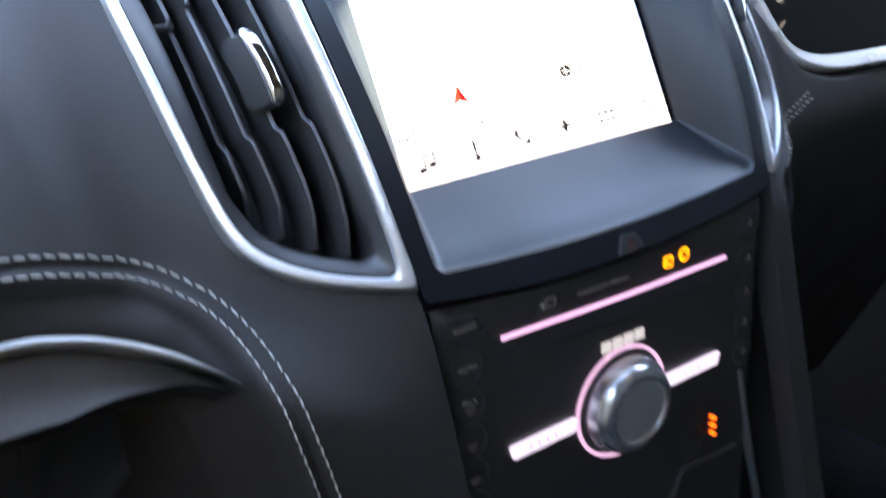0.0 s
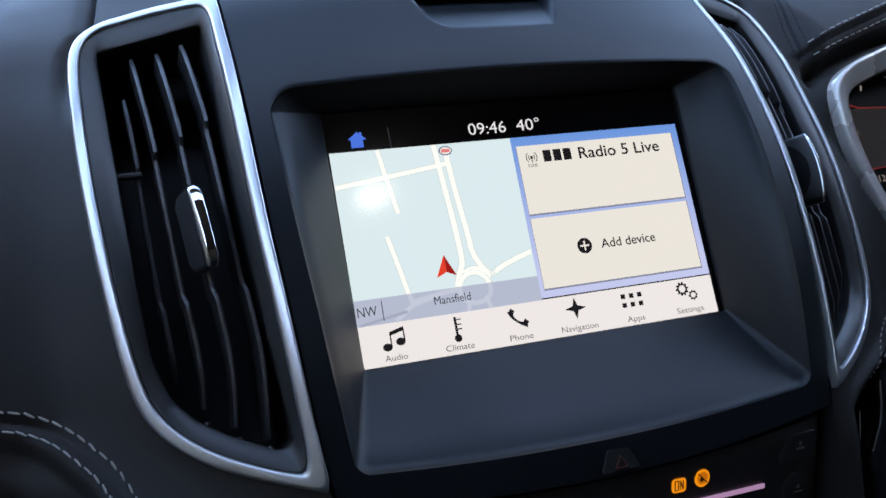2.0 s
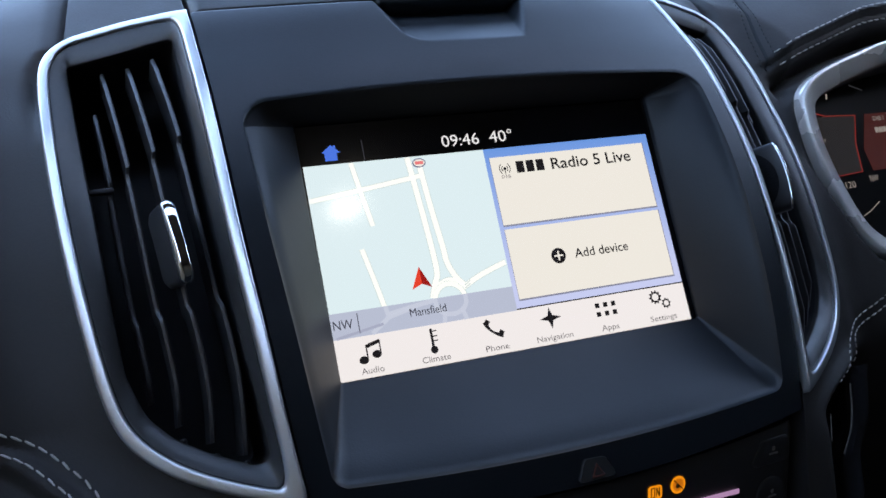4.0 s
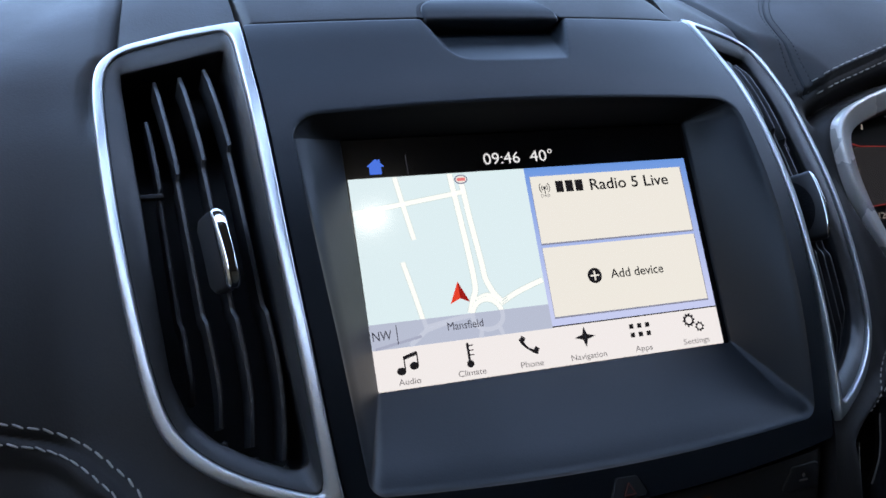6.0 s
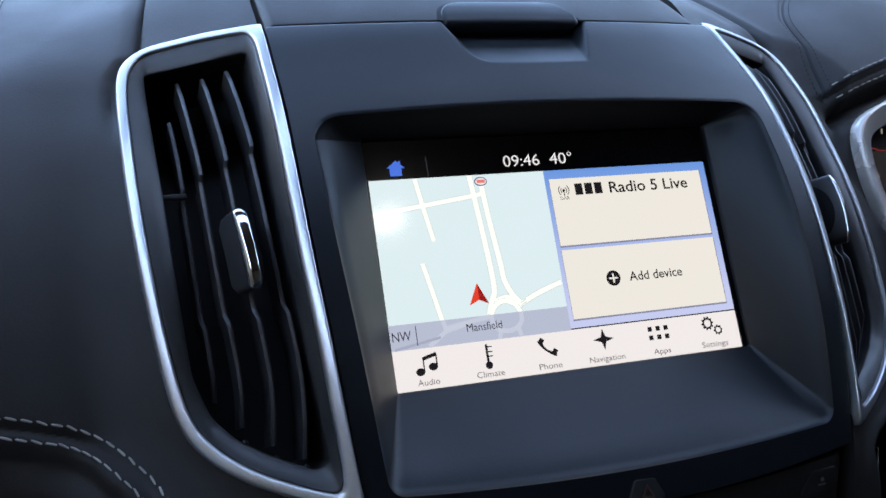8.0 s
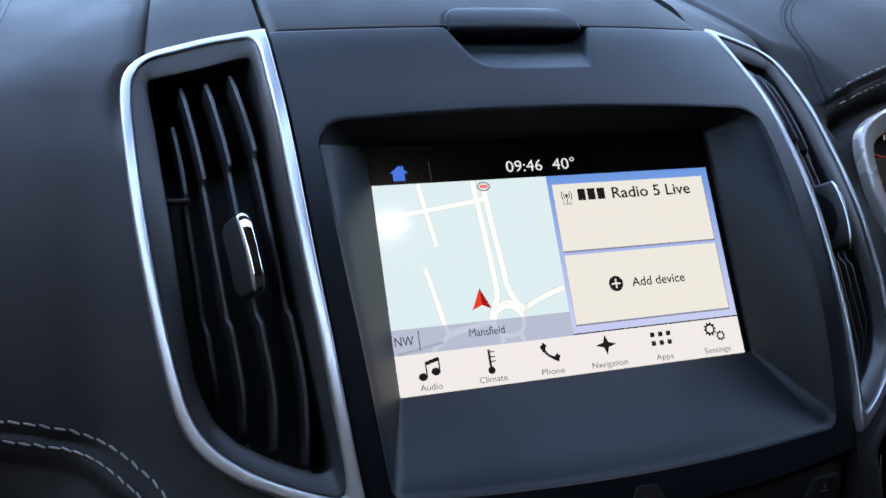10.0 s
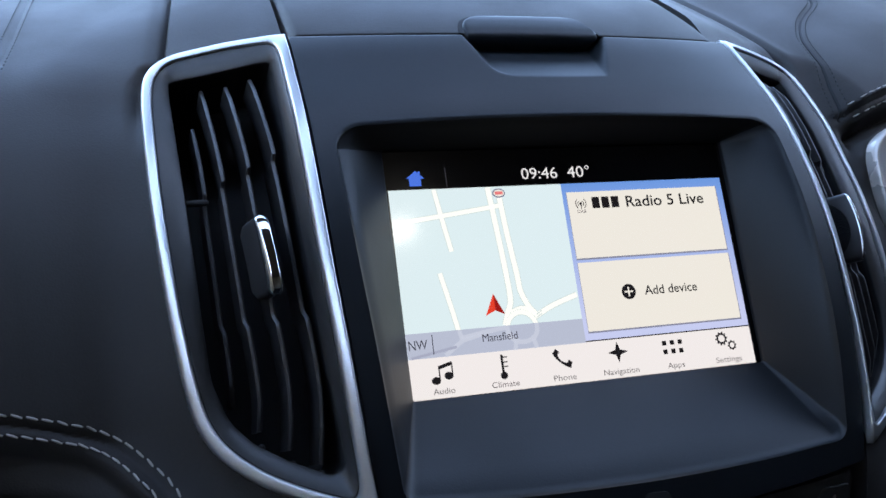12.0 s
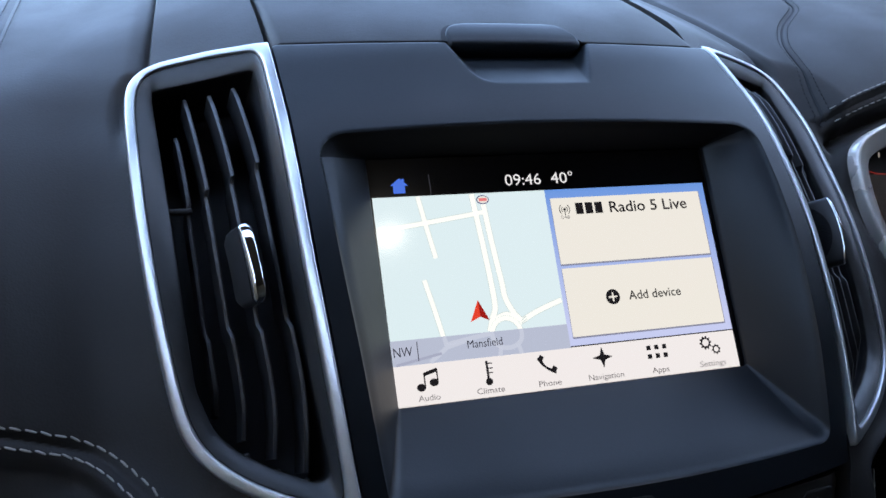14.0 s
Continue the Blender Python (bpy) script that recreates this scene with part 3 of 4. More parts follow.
for f in surround.data.polygons:
    ring, k = divmod(f.index, 4 * 257)
    if ring >= 64 and 2 * 257 + 4 <= k < 3 * 257 + 6:
        f.material_index = 1


def lid():
    bm = bmesh.new()
    xs = [0.1205 * math.sin(math.pi / 2 * k / 40) for k in range(-40, 41)]
    zs = spaced([(0.1282, 0.1298, 0.0004), (0.1298, 0.16, 0.0016), (0.16, 0.32, 0.006)])
    rows = []
    for z0 in zs:
        row = []
        for x in xs:
            z = z0 - 0.0044 * (1 - (x / 0.12) ** 2) * (1 - step(0.1282, 0.18, z0))
            e = max(0, abs(x) - (0.1165 if x < 0 else 0.1110)) / (0.004 if x < 0 else 0.0060)
            f = max(0, 0.1290 - z0) / 0.0008
            row.append(bm.verts.new((x, fascia_y(x, z) + 0.0045 * e * e + 0.0006 * f * f, z)))
        rows.append(row)
    for a, b in zip(rows, rows[1:]):
        for j in range(len(xs) - 1):
            bm.faces.new((a[j], a[j + 1], b[j + 1], b[j]))
    rim = [e for e in bm.edges if e.is_boundary]
    for v in bmesh.ops.extrude_edge_only(bm, edges=rim)["geom"]:
        if isinstance(v, bmesh.types.BMVert):
            v.co.y += 0.012
    return bm


top_lid = thing("storage_lid", (0, 0.02, 0.1282), "dark soft storage lid on top of the dashboard", "lid")
part("lid_panel", lid(), LEATHER, top_lid)


latch_top = spline([(-0.0374, 0.1236), (-0.0352, 0.1312), (-0.0318, 0.1358), (-0.0270, 0.1384), (-0.0150, 0.1399), (0.0090, 0.1401), (0.0235, 0.1393), (0.0280, 0.1380), (0.0330, 0.1314), (0.0376, 0.1238)])
latch_low = spline([(-0.0374, 0.1218), (-0.0345, 0.1196), (-0.0310, 0.1184), (-0.0250, 0.1179), (0.0, 0.1177), (0.0240, 0.1179), (0.0305, 0.1186), (0.0345, 0.1205), (0.0376, 0.1230)])
latch_form = spline([(0.1402, 0.0002), (0.1396, -0.0014), (0.1385, -0.0024), (0.1360, -0.0027), (0.1320, -0.0024), (0.1285, -0.0019), (0.1260, -0.0013), (0.1238, -0.0006), (0.1222, 0.0008), (0.1207, 0.0030), (0.1195, 0.0056), (0.1184, 0.0090), (0.1176, 0.0125)])


def latch():
    """The finger pull: its back lies flush in the lid, its front swells out and rolls under into the hollow."""
    bm = bmesh.new()
    rows = []
    for i in range(73):
        x = 0.0001 + 0.0373 * math.sin(math.pi / 2 * (i - 36) / 36)
        side = max(0.0, abs(x - 0.0001) - 0.0345) / 0.0028
        lo, hi = latch_low(x), latch_top(x)
        row = []
        for k in range(33):
            u = 0.5 - 0.5 * math.cos(math.pi * k / 32)
            z = lo + (hi - lo) * u
            edge = max(0.0, 1 - u / 0.12) ** 2 * 0.004 + max(0.0, (u - 0.95) / 0.05) ** 2 * 0.0007
            row.append(bm.verts.new((x, fascia_y(x, z) + latch_form(z) + edge + 0.0026 * side * side, z)))
        rows.append(row)
    for a, b in zip(rows, rows[1:]):
        for k in range(32):
            bm.faces.new((a[k], a[k + 1], b[k + 1], b[k]))
    rim = [e for e in bm.edges if e.is_boundary]
    for v in bmesh.ops.extrude_edge_only(bm, edges=rim)["geom"]:
        if isinstance(v, bmesh.types.BMVert):
            v.co.y += 0.010
    return bm


pull = part("latch", latch(), SOFT, top_lid, "rounded finger pull in satin black plastic", sharp=1.2)
gap_line = [Vector((x * 1.012 - 0.0003, latch_top(x) + 0.0006)) for x in [-0.0374 + 0.0748 * k / 80 for k in range(81)]]
gap_wide = [0.0011 + 0.0016 * (1 - step(0.0, 0.12, k / 80)) for k in range(81)]
part("latch_gap", strip(gap_line, gap_wide, -0.0005, 0.003, lambda x, y, z: Vector((x, fascia_y(x, z) + y, z))), DARKTHREAD, pull, smooth=False)


# dark carrier behind the seams
def carrier():
    bm = bmesh.new()
    zs = spaced([(-0.36, 0.33, 0.01)])
    xs = spaced([(-0.62, -0.2, 0.05), (-0.2, 0.2, 0.01), (0.2, 0.62, 0.05)])
    rows = []
    for z in zs:
        rows.append([bm.verts.new((x, max(front_line(z), far_right(z)) + 0.07 + 0.2 * max(0, abs(x) - 0.12), z)) for x in xs])
    for a, b in zip(rows, rows[1:]):
        for j in range(len(xs) - 1):
            bm.faces.new((a[j], a[j + 1], b[j + 1], b[j]))
    return bm


part("carrier", carrier(), VOID, dashboard)


# ---- air vents ----
VENT_MOUTH = rounded([(0.1782, 0.1152), (0.1767, 0.0800), (0.1742, 0.0357), (0.1722, -0.0060), (0.1702, -0.0350), (0.1648, -0.0520), (0.1560, -0.0620), (0.1440, -0.0700), (0.1300, -0.0772), (0.1228, -0.0778),
                      (0.1272, -0.0350), (0.1296, 0.0030), (0.1312, 0.0525), (0.1308, 0.1168)], [0.0022, 0.03, 0.05, 0.05, 0.02, 0.02, 0.02, 0.03, 0.004, 0.0042, 0.05, 0.05, 0.05, 0.0022], 3, 5)


def towards(p):
    """The point of the mouth's outline that lies on the line from its middle to p."""
    d = p - VENT_MID
    best = 0.0
    for a, b in zip(VENT_MOUTH, VENT_MOUTH[1:] + VENT_MOUTH[:1]):
        e = b - a
        det = d.x * -e.y + e.x * d.y
        if abs(det) < 1e-12:
            continue
        w = a - VENT_MID
        t, u = (w.x * -e.y + e.x * w.y) / det, (d.x * w.y - d.y * w.x) / det
        if -1e-6 <= u <= 1 + 1e-6 and t > best:
            best = t
    return VENT_MID + d * best


slat_bow = spline([(0.108, 0.0060), (0.05, 0.0011), (0.03, 0.0), (-0.013, -0.0025), (-0.042, -0.0045), (-0.066, -0.0036)])


def vent(sign, label, lean, turn, deep, shift, ahead, tilt):
    base = Vector((sign * 0.153, vent_y(sign * 0.153, -0.09), -0.09))
    v = thing("air_vent", base, label, "air vent", group="dashboard vents")

    def ring(d, h, loop=vent_loop):
        out = []
        for p in shrink(loop, VENT_MID, d, 0.05):
            x = p.x + ((0.0017 * step(-0.02, 0.05, p.y) - 0.0020 * (1 - step(-0.06, 0.02, p.y))) * min(1, d / 0.0046) * (1 - step(0.120, 0.136, p.x)) * (1 - step(0.10, 0.122, p.y)) if sign > 0 else 0)
            out.append(Vector((sign * x, vent_y(sign * x, p.y) + h, p.y)))
        return out
    frame_bm = loft([ring(0, 0.015), ring(0, 0.0), ring(0.0002, -0.0010), ring(0.0006, -0.0016), ring(0.0010, -0.0018), ring(0.0013, -0.00185), ring(0.0036, -0.0018), ring(0.0040, -0.0017),
                     ring(0.0044, -0.0013), ring(0.0047, -0.0006), ring(0.0049, 0.001), ring(0.0049, 0.005)])
    part("chrome_frame", frame_bm, SATIN, v, "satin chrome surround", sharp=1.2)
    # the bevelled liner runs from the chrome to a nearly square-cornered mouth
    rim = shrink(vent_loop, VENT_MID, 0.0049, 0.05)
    mouth = [towards(p) for p in rim]

    def bevel(u, h):
        return [Vector((sign * q.x, vent_y(sign * q.x, q.y) + h, q.y)) for q in [a.lerp(b, u) for a, b in zip(rim, mouth)]]
    part("liner", loft([bevel(-0.05, 0.0045), bevel(-0.04, 0.0012), bevel(0.06, 0.0006), bevel(0.12, 0.0008), bevel(0.5, 0.0032), bevel(0.93, 0.0060), bevel(0.985, 0.0068), bevel(1.0, 0.0082), bevel(1.0, 0.0115)]), INNER, v, "dark grey bevelled liner", sharp=0.9)
    part("duct", loft([bevel(1.0, 0.0095), bevel(1.01, 0.035), bevel(1.06, 0.06)], cap_last=True), VOID, v)

    # four upright slats with stepped front edges
    low = spline([(0.125, -0.066), (0.135, -0.064), (0.145, -0.0575), (0.155, -0.05), (0.165, -0.037), (0.172, -0.018), (0.18, 0.01)])
    for x0, z1, back, kink in ((0.1652, 0.088, 0.0145, 0.047), (0.1568, 0.1095, 0.0095, 0.0510), (0.1456, 0.1085, 0.0085, 0.0552), (0.1345, 0.1098, 0.0075, 0.0595)):
        z0 = low(x0) - 0.009
        bm = bmesh.new()
        rows = []
        steps = [z0, z0 + 0.006] + [z0 + 0.006 + (-0.018 - z0 - 0.006) * k / 6 for k in range(1, 7)] + [-0.0165, -0.0150, -0.0135, -0.0115] + [-0.01 + (kink + 0.006) * k / 5 for k in range(6)] + [kink + d for d in (-0.0014, -0.0006, 0.0004, 0.0016, 0.003)] + [kink + 0.003 + (z1 - kink - 0.003) * k / 5 for k in range(1, 6)]
        for z in steps:
            mid = step(-0.0160, -0.0115, z) * (1 - step(kink - 0.0016, kink + 0.0022, z))
            x = x0 + shift + slat_bow(z) * (0.75 if x0 > 0.16 else 1.0) + 0.0008 * mid
            y = vent_y(sign * x, z) + back - ahead + 0.0032 * mid + 0.004 * step(z1 - 0.012, z1, z) + 0.006 * (1 - step(z0, z0 + 0.012, z))
            rows.append([bm.verts.new((sign * (x + dx), y + dy, z)) for dx, dy in
                         ((-0.0009, 0.0007), (-0.0005, 0.0), (-0.0001, 0.0), (0.0010, 0.0009), (0.0009 + deep * tilt, deep), (-0.0007 + deep * tilt, deep))])
        for a, b in zip(rows, rows[1:]):
            for j in range(6):
                bm.faces.new((a[j], a[(j + 1) % 6], b[(j + 1) % 6], b[j]))
        bm.faces.new(rows[0])
        bm.faces.new(rows[-1])
        part("slat", bm, SLAT, v)

    # thumb tab on the third slat, with a chrome face; the driver's one turns its flank, with a shallow hollow
    cx, cz, half, tall, fore = (0.1452, 0.0125, 0.0026, 0.0174, 0.0) if sign < 0 else (0.1452, 0.0085, 0.0030, 0.0182, 0.0032)

    def tab_loops(rows):
        loops = []
        for k, dy in rows:
            lp = rounded([(-half * k, -tall * k), (half * k, -tall * k), (half * k, tall * k), (-half * k, tall * k)], [half * k * 0.9] * 4, 10, 6)
            loops.append([Vector((sign * (cx + p.x + 0.095 * p.y + (lean + 0.1) * (dy - fore + 0.003)), vent_y(sign * cx, cz + p.y) + turn * p.x + dy - fore + 9.0 * p.y * p.y, cz + p.y)) for p in lp])
        return loops
    tab = part("thumb_tab", loft(tab_loops(((0.80, 0.014), (0.97, 0.010), (1.0, 0.006), (1.0, -0.0025))), cap_last=True), SLAT, v, "dark grey thumb tab", sharp=0.8)
    if sign < 0:
        part("tab_trim", loft(tab_loops(((1.0, -0.0024), (1.02, -0.0030), (0.97, -0.0042), (0.8, -0.0050), (0.45, -0.0053))), cap_last=True), CHROME, tab, "polished chrome face", sharp=1.2)
    else:
        part("tab_trim", loft(tab_loops(((1.0, -0.0024), (1.01, -0.0028), (0.97, -0.0034), (0.8, -0.0038), (0.45, -0.0040))), cap_last=True), CHROME, tab, "polished chrome face", sharp=1.2)
        bm = bmesh.new()
        rows = []
        for i in range(21):
            q = tall * 0.80 * math.sin(math.pi / 2 * (i - 10) / 10)
            tip = 0.0012 + 0.0085 * (1 - math.sqrt(max(0.0, 1 - (q / (tall * 0.82)) ** 2)))
            rows.append([bm.verts.new((cx - half - 0.0002 + 0.095 * q + (lean + 0.1) * (dy - fore + 0.003), vent_y(cx, cz + q) - turn * half + dy - fore + 9.0 * q * q, cz + q))
                         for dy in [0.0125 + (tip - 0.0125) * k / 8 for k in range(9)]])
        for a, b in zip(rows, rows[1:]):
            for k in range(8):
                bm.faces.new((a[k], a[k + 1], b[k + 1], b[k]))
        for v2 in bmesh.ops.extrude_face_region(bm, geom=list(bm.faces))["geom"]:
            if isinstance(v2, bmesh.types.BMVert):
                v2.co.x += 0.0008
        part("hollow", bm, PERFORATED, tab, "black perforated hollow")
    bm = bar(bmesh.new(), (sign * 0.1708, vent_y(sign * 0.17, 0.046) + 0.015, 0.0455), (0.012, 0.004, 0.0022), bevel=0.0006)
    if sign < 0:
        part("link_bar", bm, SLAT, v)
    else:
        bm.free()
    for x, z in ((0.1525, -0.0635), (0.1415, -0.0715), (0.1310, -0.0765)):
        bm = bmesh.new()
        bmesh.ops.create_uvsphere(bm, u_segments=8, v_segments=6, radius=0.0014)
        bmesh.ops.translate(bm, vec=(sign * x, vent_y(sign * x, z) + 0.016, z), verts=bm.verts)
        part("pivot_pin", bm, SLAT, v)
    return v


vent(-1, "upright air vent in a satin chrome frame, passenger side", 0.22, 0.1, 0.024, 0.0, 0.0, 0.02)
vent(1, "upright air vent in a satin chrome frame, driver's side", -0.6, 1.2, 0.014, 0.003, 0.005, -0.6)


# ---- infotainment screen ----
screen = thing("touch_screen", (0, 0.004, -0.054), "lit touch screen with map, cards and a row of icons", "screen")
part("screen_glass", plate(rounded([(-0.096, -0.058), (0.096, -0.058), (0.096, 0.066), (-0.096, 0.066)], [0.002] * 4, 4, 4), 0.0008, 0.008), GLASS, screen, "black glossy glass", smooth=False)


def layer(name, points, depth, mat, parent=screen, label=""):
    return part(name, plate(points, 0.0006 - depth * 0.00005, 0.0004), mat, parent, label, smooth=False)


def mm(*pts):
    return [(x / 1000, z / 1000) for x, z in pts]


def box(x0, z0, x1, z1):
    return mm((x0, z0), (x1, z0), (x1, z1), (x0, z1))


def road(points, width, depth=2, mat=None, edge=None):
    line = mm(*points)
    if len(line) > 2:
        line = path2(line, 14 * (len(line) - 1))
    if edge is not False:
        part("road_edge", strip(line, (width + 0.55) / 1000, 0.0006 - depth * 0.00005, 0.0004), edge or ROADGREY, city_map, smooth=False)
    part("road", strip(line, width / 1000, 0.0006 - (depth + 1) * 0.00005, 0.0004), mat or ROADWHITE, city_map, smooth=False)


def letters(words, x, z, h, w, mat, depth=6, parent=None, bold=0.0):
    return part("lettering", text(words, x / 1000, z / 1000, h / 1000, 0.0006 - depth * 0.00005, w / 1000, bold), mat, parent or screen, smooth=False)


city_map = layer("map", box(-87.2, -34.4, -1.8, 42.4), 1, MAPBLUE, label="pale blue street map")
road([(-65.8, 42.2), (-63.6, 28), (-61.0, 12.6)], 2.1)
road([(-87, 26.6), (-62, 29.6), (-38.0, 32.6)], 2.1)
road([(-67.9, 2.9), (-64.6, -13), (-62.0, -27.0)], 2.1)
road([(-62.0, -27.0), (-50, -25.2), (-40, -24)], 2.0, mat=ROADFAINT, edge=False, depth=5)
road([(-39.4, 42.2), (-37.6, 20), (-36.2, 0), (-36.0, -12), (-38.0, -17), (-40.2, -23)], 2.5)
road([(-34.2, 37), (-33.0, 20), (-31.0, 0), (-30.4, -8), (-27.6, -15), (-24.5, -19)], 2.5)
road([(-38.5, 32.6), (-34, 33.2)], 2.1)
road([(-36.6, -17.5), (-30.6, -16.0), (-25.2, -19.2)], 2.3)
road([(-25.0, -20.2), (-17.5, -16.6), (-10, -13.9), (-2.5, -11.6)], 2.3)
road([(-26.6, -22.4), (-24.4, -20.4)], 1.2)
for dz in (0, 1.3):
    part("lane_mark", strip(mm((-24.2, -20.6 + dz), (-21.4, -18.9 + dz)), 0.0004, 0.0006 - 4 * 0.00005, 0.0004), ROADGREY, city_map, smooth=False)
# the roundabout
for wide, mat, depth in ((2.7, ROADGREY, 3), (2.1, ROADWHITE, 4)):
    ring_pts = [(-32.2 + 7.2 * math.cos(a), -25.2 + 7.6 * math.sin(a)) for a in [math.pi * (0.02 + 1.0 * k / 30) for k in range(31)]]
    part("road", strip(mm(*ring_pts), wide / 1000, 0.0006 - depth * 0.00005, 0.0004), mat, city_map, smooth=False)
# grey band with the place name
band = layer("map_band", box(-87.2, -34.4, -1.8, -23.2), 5, BARGREY, label="grey translucent band")
pts = [(-32.2 + 7.2 * math.cos(a), -25.6 + 5.6 * math.sin(a)) for a in [math.pi * (1.0 + 1.0 * k / 30) for k in range(31)]]
part("road", strip(mm(*pts), 0.0021, 0.0006 - 6 * 0.00005, 0.0004), ROADFAINT, band, smooth=False)
for pts in ([(-39.4, -23.4), (-39.4, -25.6)], [(-25.0, -23.4), (-25.0, -25.6)], [(-27.5, -30), (-26.4, -34.4)], [(-36, -30.4), (-37, -34.4)], [(-62.4, -23.4), (-61.6, -27.6)], [(-70, -34), (-61.6, -28.2), (-52, -26)]):
    part("road", strip(mm(*pts), 0.0020, 0.0006 - 6 * 0.00005, 0.0004), ROADFAINT, band, smooth=False)
part("name_bar", strip(mm((-85.8, -34.0), (-64.5, -30.6)), 0.0012, 0.0006 - 7 * 0.00005, 0.0004), FAINT, band, smooth=False)
letters("NW", -86.4, -30.4, 4.3, 8.6, INKMID, 8, band)
part("divider", strip(mm((-75.3, -24.3), (-75.4, -33.0)), 0.00035, 0.0006 - 8 * 0.00005, 0.0004), INKMID, band, smooth=False)
letters("Mansfield", -52.0, -29.6, 3.7, 16.9, INKMID, 8, band)
# position arrow
arrow = layer("arrow", mm((-44.0, -8.3), (-39.6, -17.9), (-43.9, -15.9)), 7, REDDARK, label="red position arrow")
layer("arrow_half", mm((-44.0, -8.3), (-43.9, -15.9), (-48.8, -18.0)), 7, RED, arrow)
# fuel sign
sign = layer("sign", [(p[0], p[1]) for p in circle(-0.0342, 0.0391, 0.0032, 28, 0.0022)], 6, SIGNBLUE, label="small oval sign on the map")
layer("sign_face", circle(-0.0342, 0.0391, 0.0027, 28, 0.0017), 7, CARD, sign)
part("sign_bar", strip(mm((-36.2, 39.1), (-32.2, 39.1)), 0.0015, 0.0006 - 8 * 0.00005, 0.0004), SIGNRED, sign, smooth=False)

# status bar
letters("09:46", -21.3, 45.5, 5.7, 18.6, WHITEINK, 3)
letters("40°", 2.7, 45.6, 5.7, 11.9, WHITEINK, 3)
part("divider", strip(mm((-59.0, 52.5), (-58.9, 43.0)), 0.0003, 0.0004, 0.0004), DIM, screen, smooth=False)
layer("home_icon", mm((-76.7, 44.1), (-71.2, 44.1), (-71.2, 47.6), (-69.6, 47.7), (-71.4, 49.4), (-71.3, 51.0), (-72.2, 51.0), (-72.3, 50.3), (-73.4, 51.3), (-77.9, 47.9), (-76.7, 47.8)), 3, HOME, label="blue home icon")

# cards on the blue ground
layer("card_ground", box(-1.8, -33.6, 87.2, 42.4), 1, SHADED, label="mid blue ground fading to lilac")
for z0, z1 in ((5.3, 38.0), (-29.6, 3.2)):
    layer("card_shadow", box(0.3, z0 - 0.8, 83.9, z1), 2, CARDEDGE)
    layer("card", box(0.5, z0, 83.5, z1), 3, CARD, label="off-white card")
for k in range(3):
    part("brand_bar", plate(box(13.2 + 5.2 * k, 29.5, 17.2 + 5.2 * k, 35.1), 0.0006 - 5 * 0.00005, 0.0004), INK, screen, smooth=False)
letters("Radio 5 Live", 31.6, 29.5, 5.7, 43.7, INK, 5, bold=0.012)
letters("DAB", 4.8, 27.5, 1.7, 4.6, INKGREY, 5)
part("aerial_icon", plate(circle(0.0072, 0.0322, 0.0007), 0.0006 - 5 * 0.00005, 0.0004), INK, screen, smooth=False)
for r in (1.5, 2.7):
    for a0 in (-0.9, math.pi - 0.9):
        pts = [(7.2 + r * math.cos(a), 32.2 + r * 1.05 * math.sin(a)) for a in [a0 + 1.8 * k / 10 for k in range(11)]]
        part("aerial_icon", strip(mm(*pts), 0.00035, 0.0006 - 5 * 0.00005, 0.0004), INK, screen, smooth=False)
part("aerial_icon", strip(mm((7.2, 32.2), (7.2, 29.3)), 0.0004, 0.0006 - 5 * 0.00005, 0.0004), INK, screen, smooth=False)
plus = layer("plus_icon", circle(0.0247, -0.0123, 0.0037), 5, INK, label="black round plus icon")
for s in (mm((22.4, -12.3), (27.0, -12.3)), mm((24.7, -14.6), (24.7, -10.0))):
    part("plus_arm", strip(s, 0.0008, 0.0006 - 6 * 0.00005, 0.0004), CARD, plus, smooth=False)
letters("Add device", 33.2, -14.4, 4.5, 28.9, INK, 5, bold=0.008)

# row of icons
layer("icon_bar", box(-87.2, -52.2, 87.2, -34.2), 2, NAVBAR, label="white bar")
for words, x, w in (("Audio", -77.7, 10.0), ("Climate", -50.4, 13.1), ("Phone", -20.4, 11.2), ("Navigation", 4.9, 18.3), ("Apps", 38.5, 9.2), ("Settings", 65.1, 14.6)):
    letters(words, x, -50.4, 2.7, w, INKGREY, 4)
note = layer("note_icon", circle(-0.0757, -0.0445, 0.0021, 16, 0.0017), 4, INK, label="music note icon")
layer("note_head", circle(-0.0697, -0.0428, 0.0021, 16, 0.0017), 4, INK, note)
for s, w in ((mm((-73.9, -44.4), (-73.9, -38.4)), 0.0006), (mm((-67.9, -42.6), (-67.9, -37.0)), 0.0006), (mm((-74.1, -39.0), (-67.7, -37.3)), 0.0016)):
    part("note_stem", strip(s, w, 0.0006 - 4 * 0.00005, 0.0004), INK, note, smooth=False)
thermo = layer("thermometer_icon", circle(-0.0440, -0.0453, 0.0017, 16), 4, INK, label="thermometer icon")
part("tube", strip(mm((-44.2, -45), (-44.2, -36.0)), 0.0011, 0.0006 - 4 * 0.00005, 0.0004), INK, thermo, smooth=False)
for z in (-37.2, -39.4, -41.4):
    part("tick", strip(mm((-44.0, z), (-41.6, z)), 0.0005, 0.0006 - 4 * 0.00005, 0.0004), INK, thermo, smooth=False)
handset = [(-18.4, -37.2), (-17.6, -39.6), (-15.8, -41.8), (-13.2, -43.4), (-10.8, -44.0)]
phone = part("phone_icon", strip(path2(mm(*handset), 17), [0.0026 - 0.0016 * math.sin(math.pi * k / 16) for k in range(17)], 0.0006 - 4 * 0.00005, 0.0004), INK, screen, "telephone icon", smooth=False)
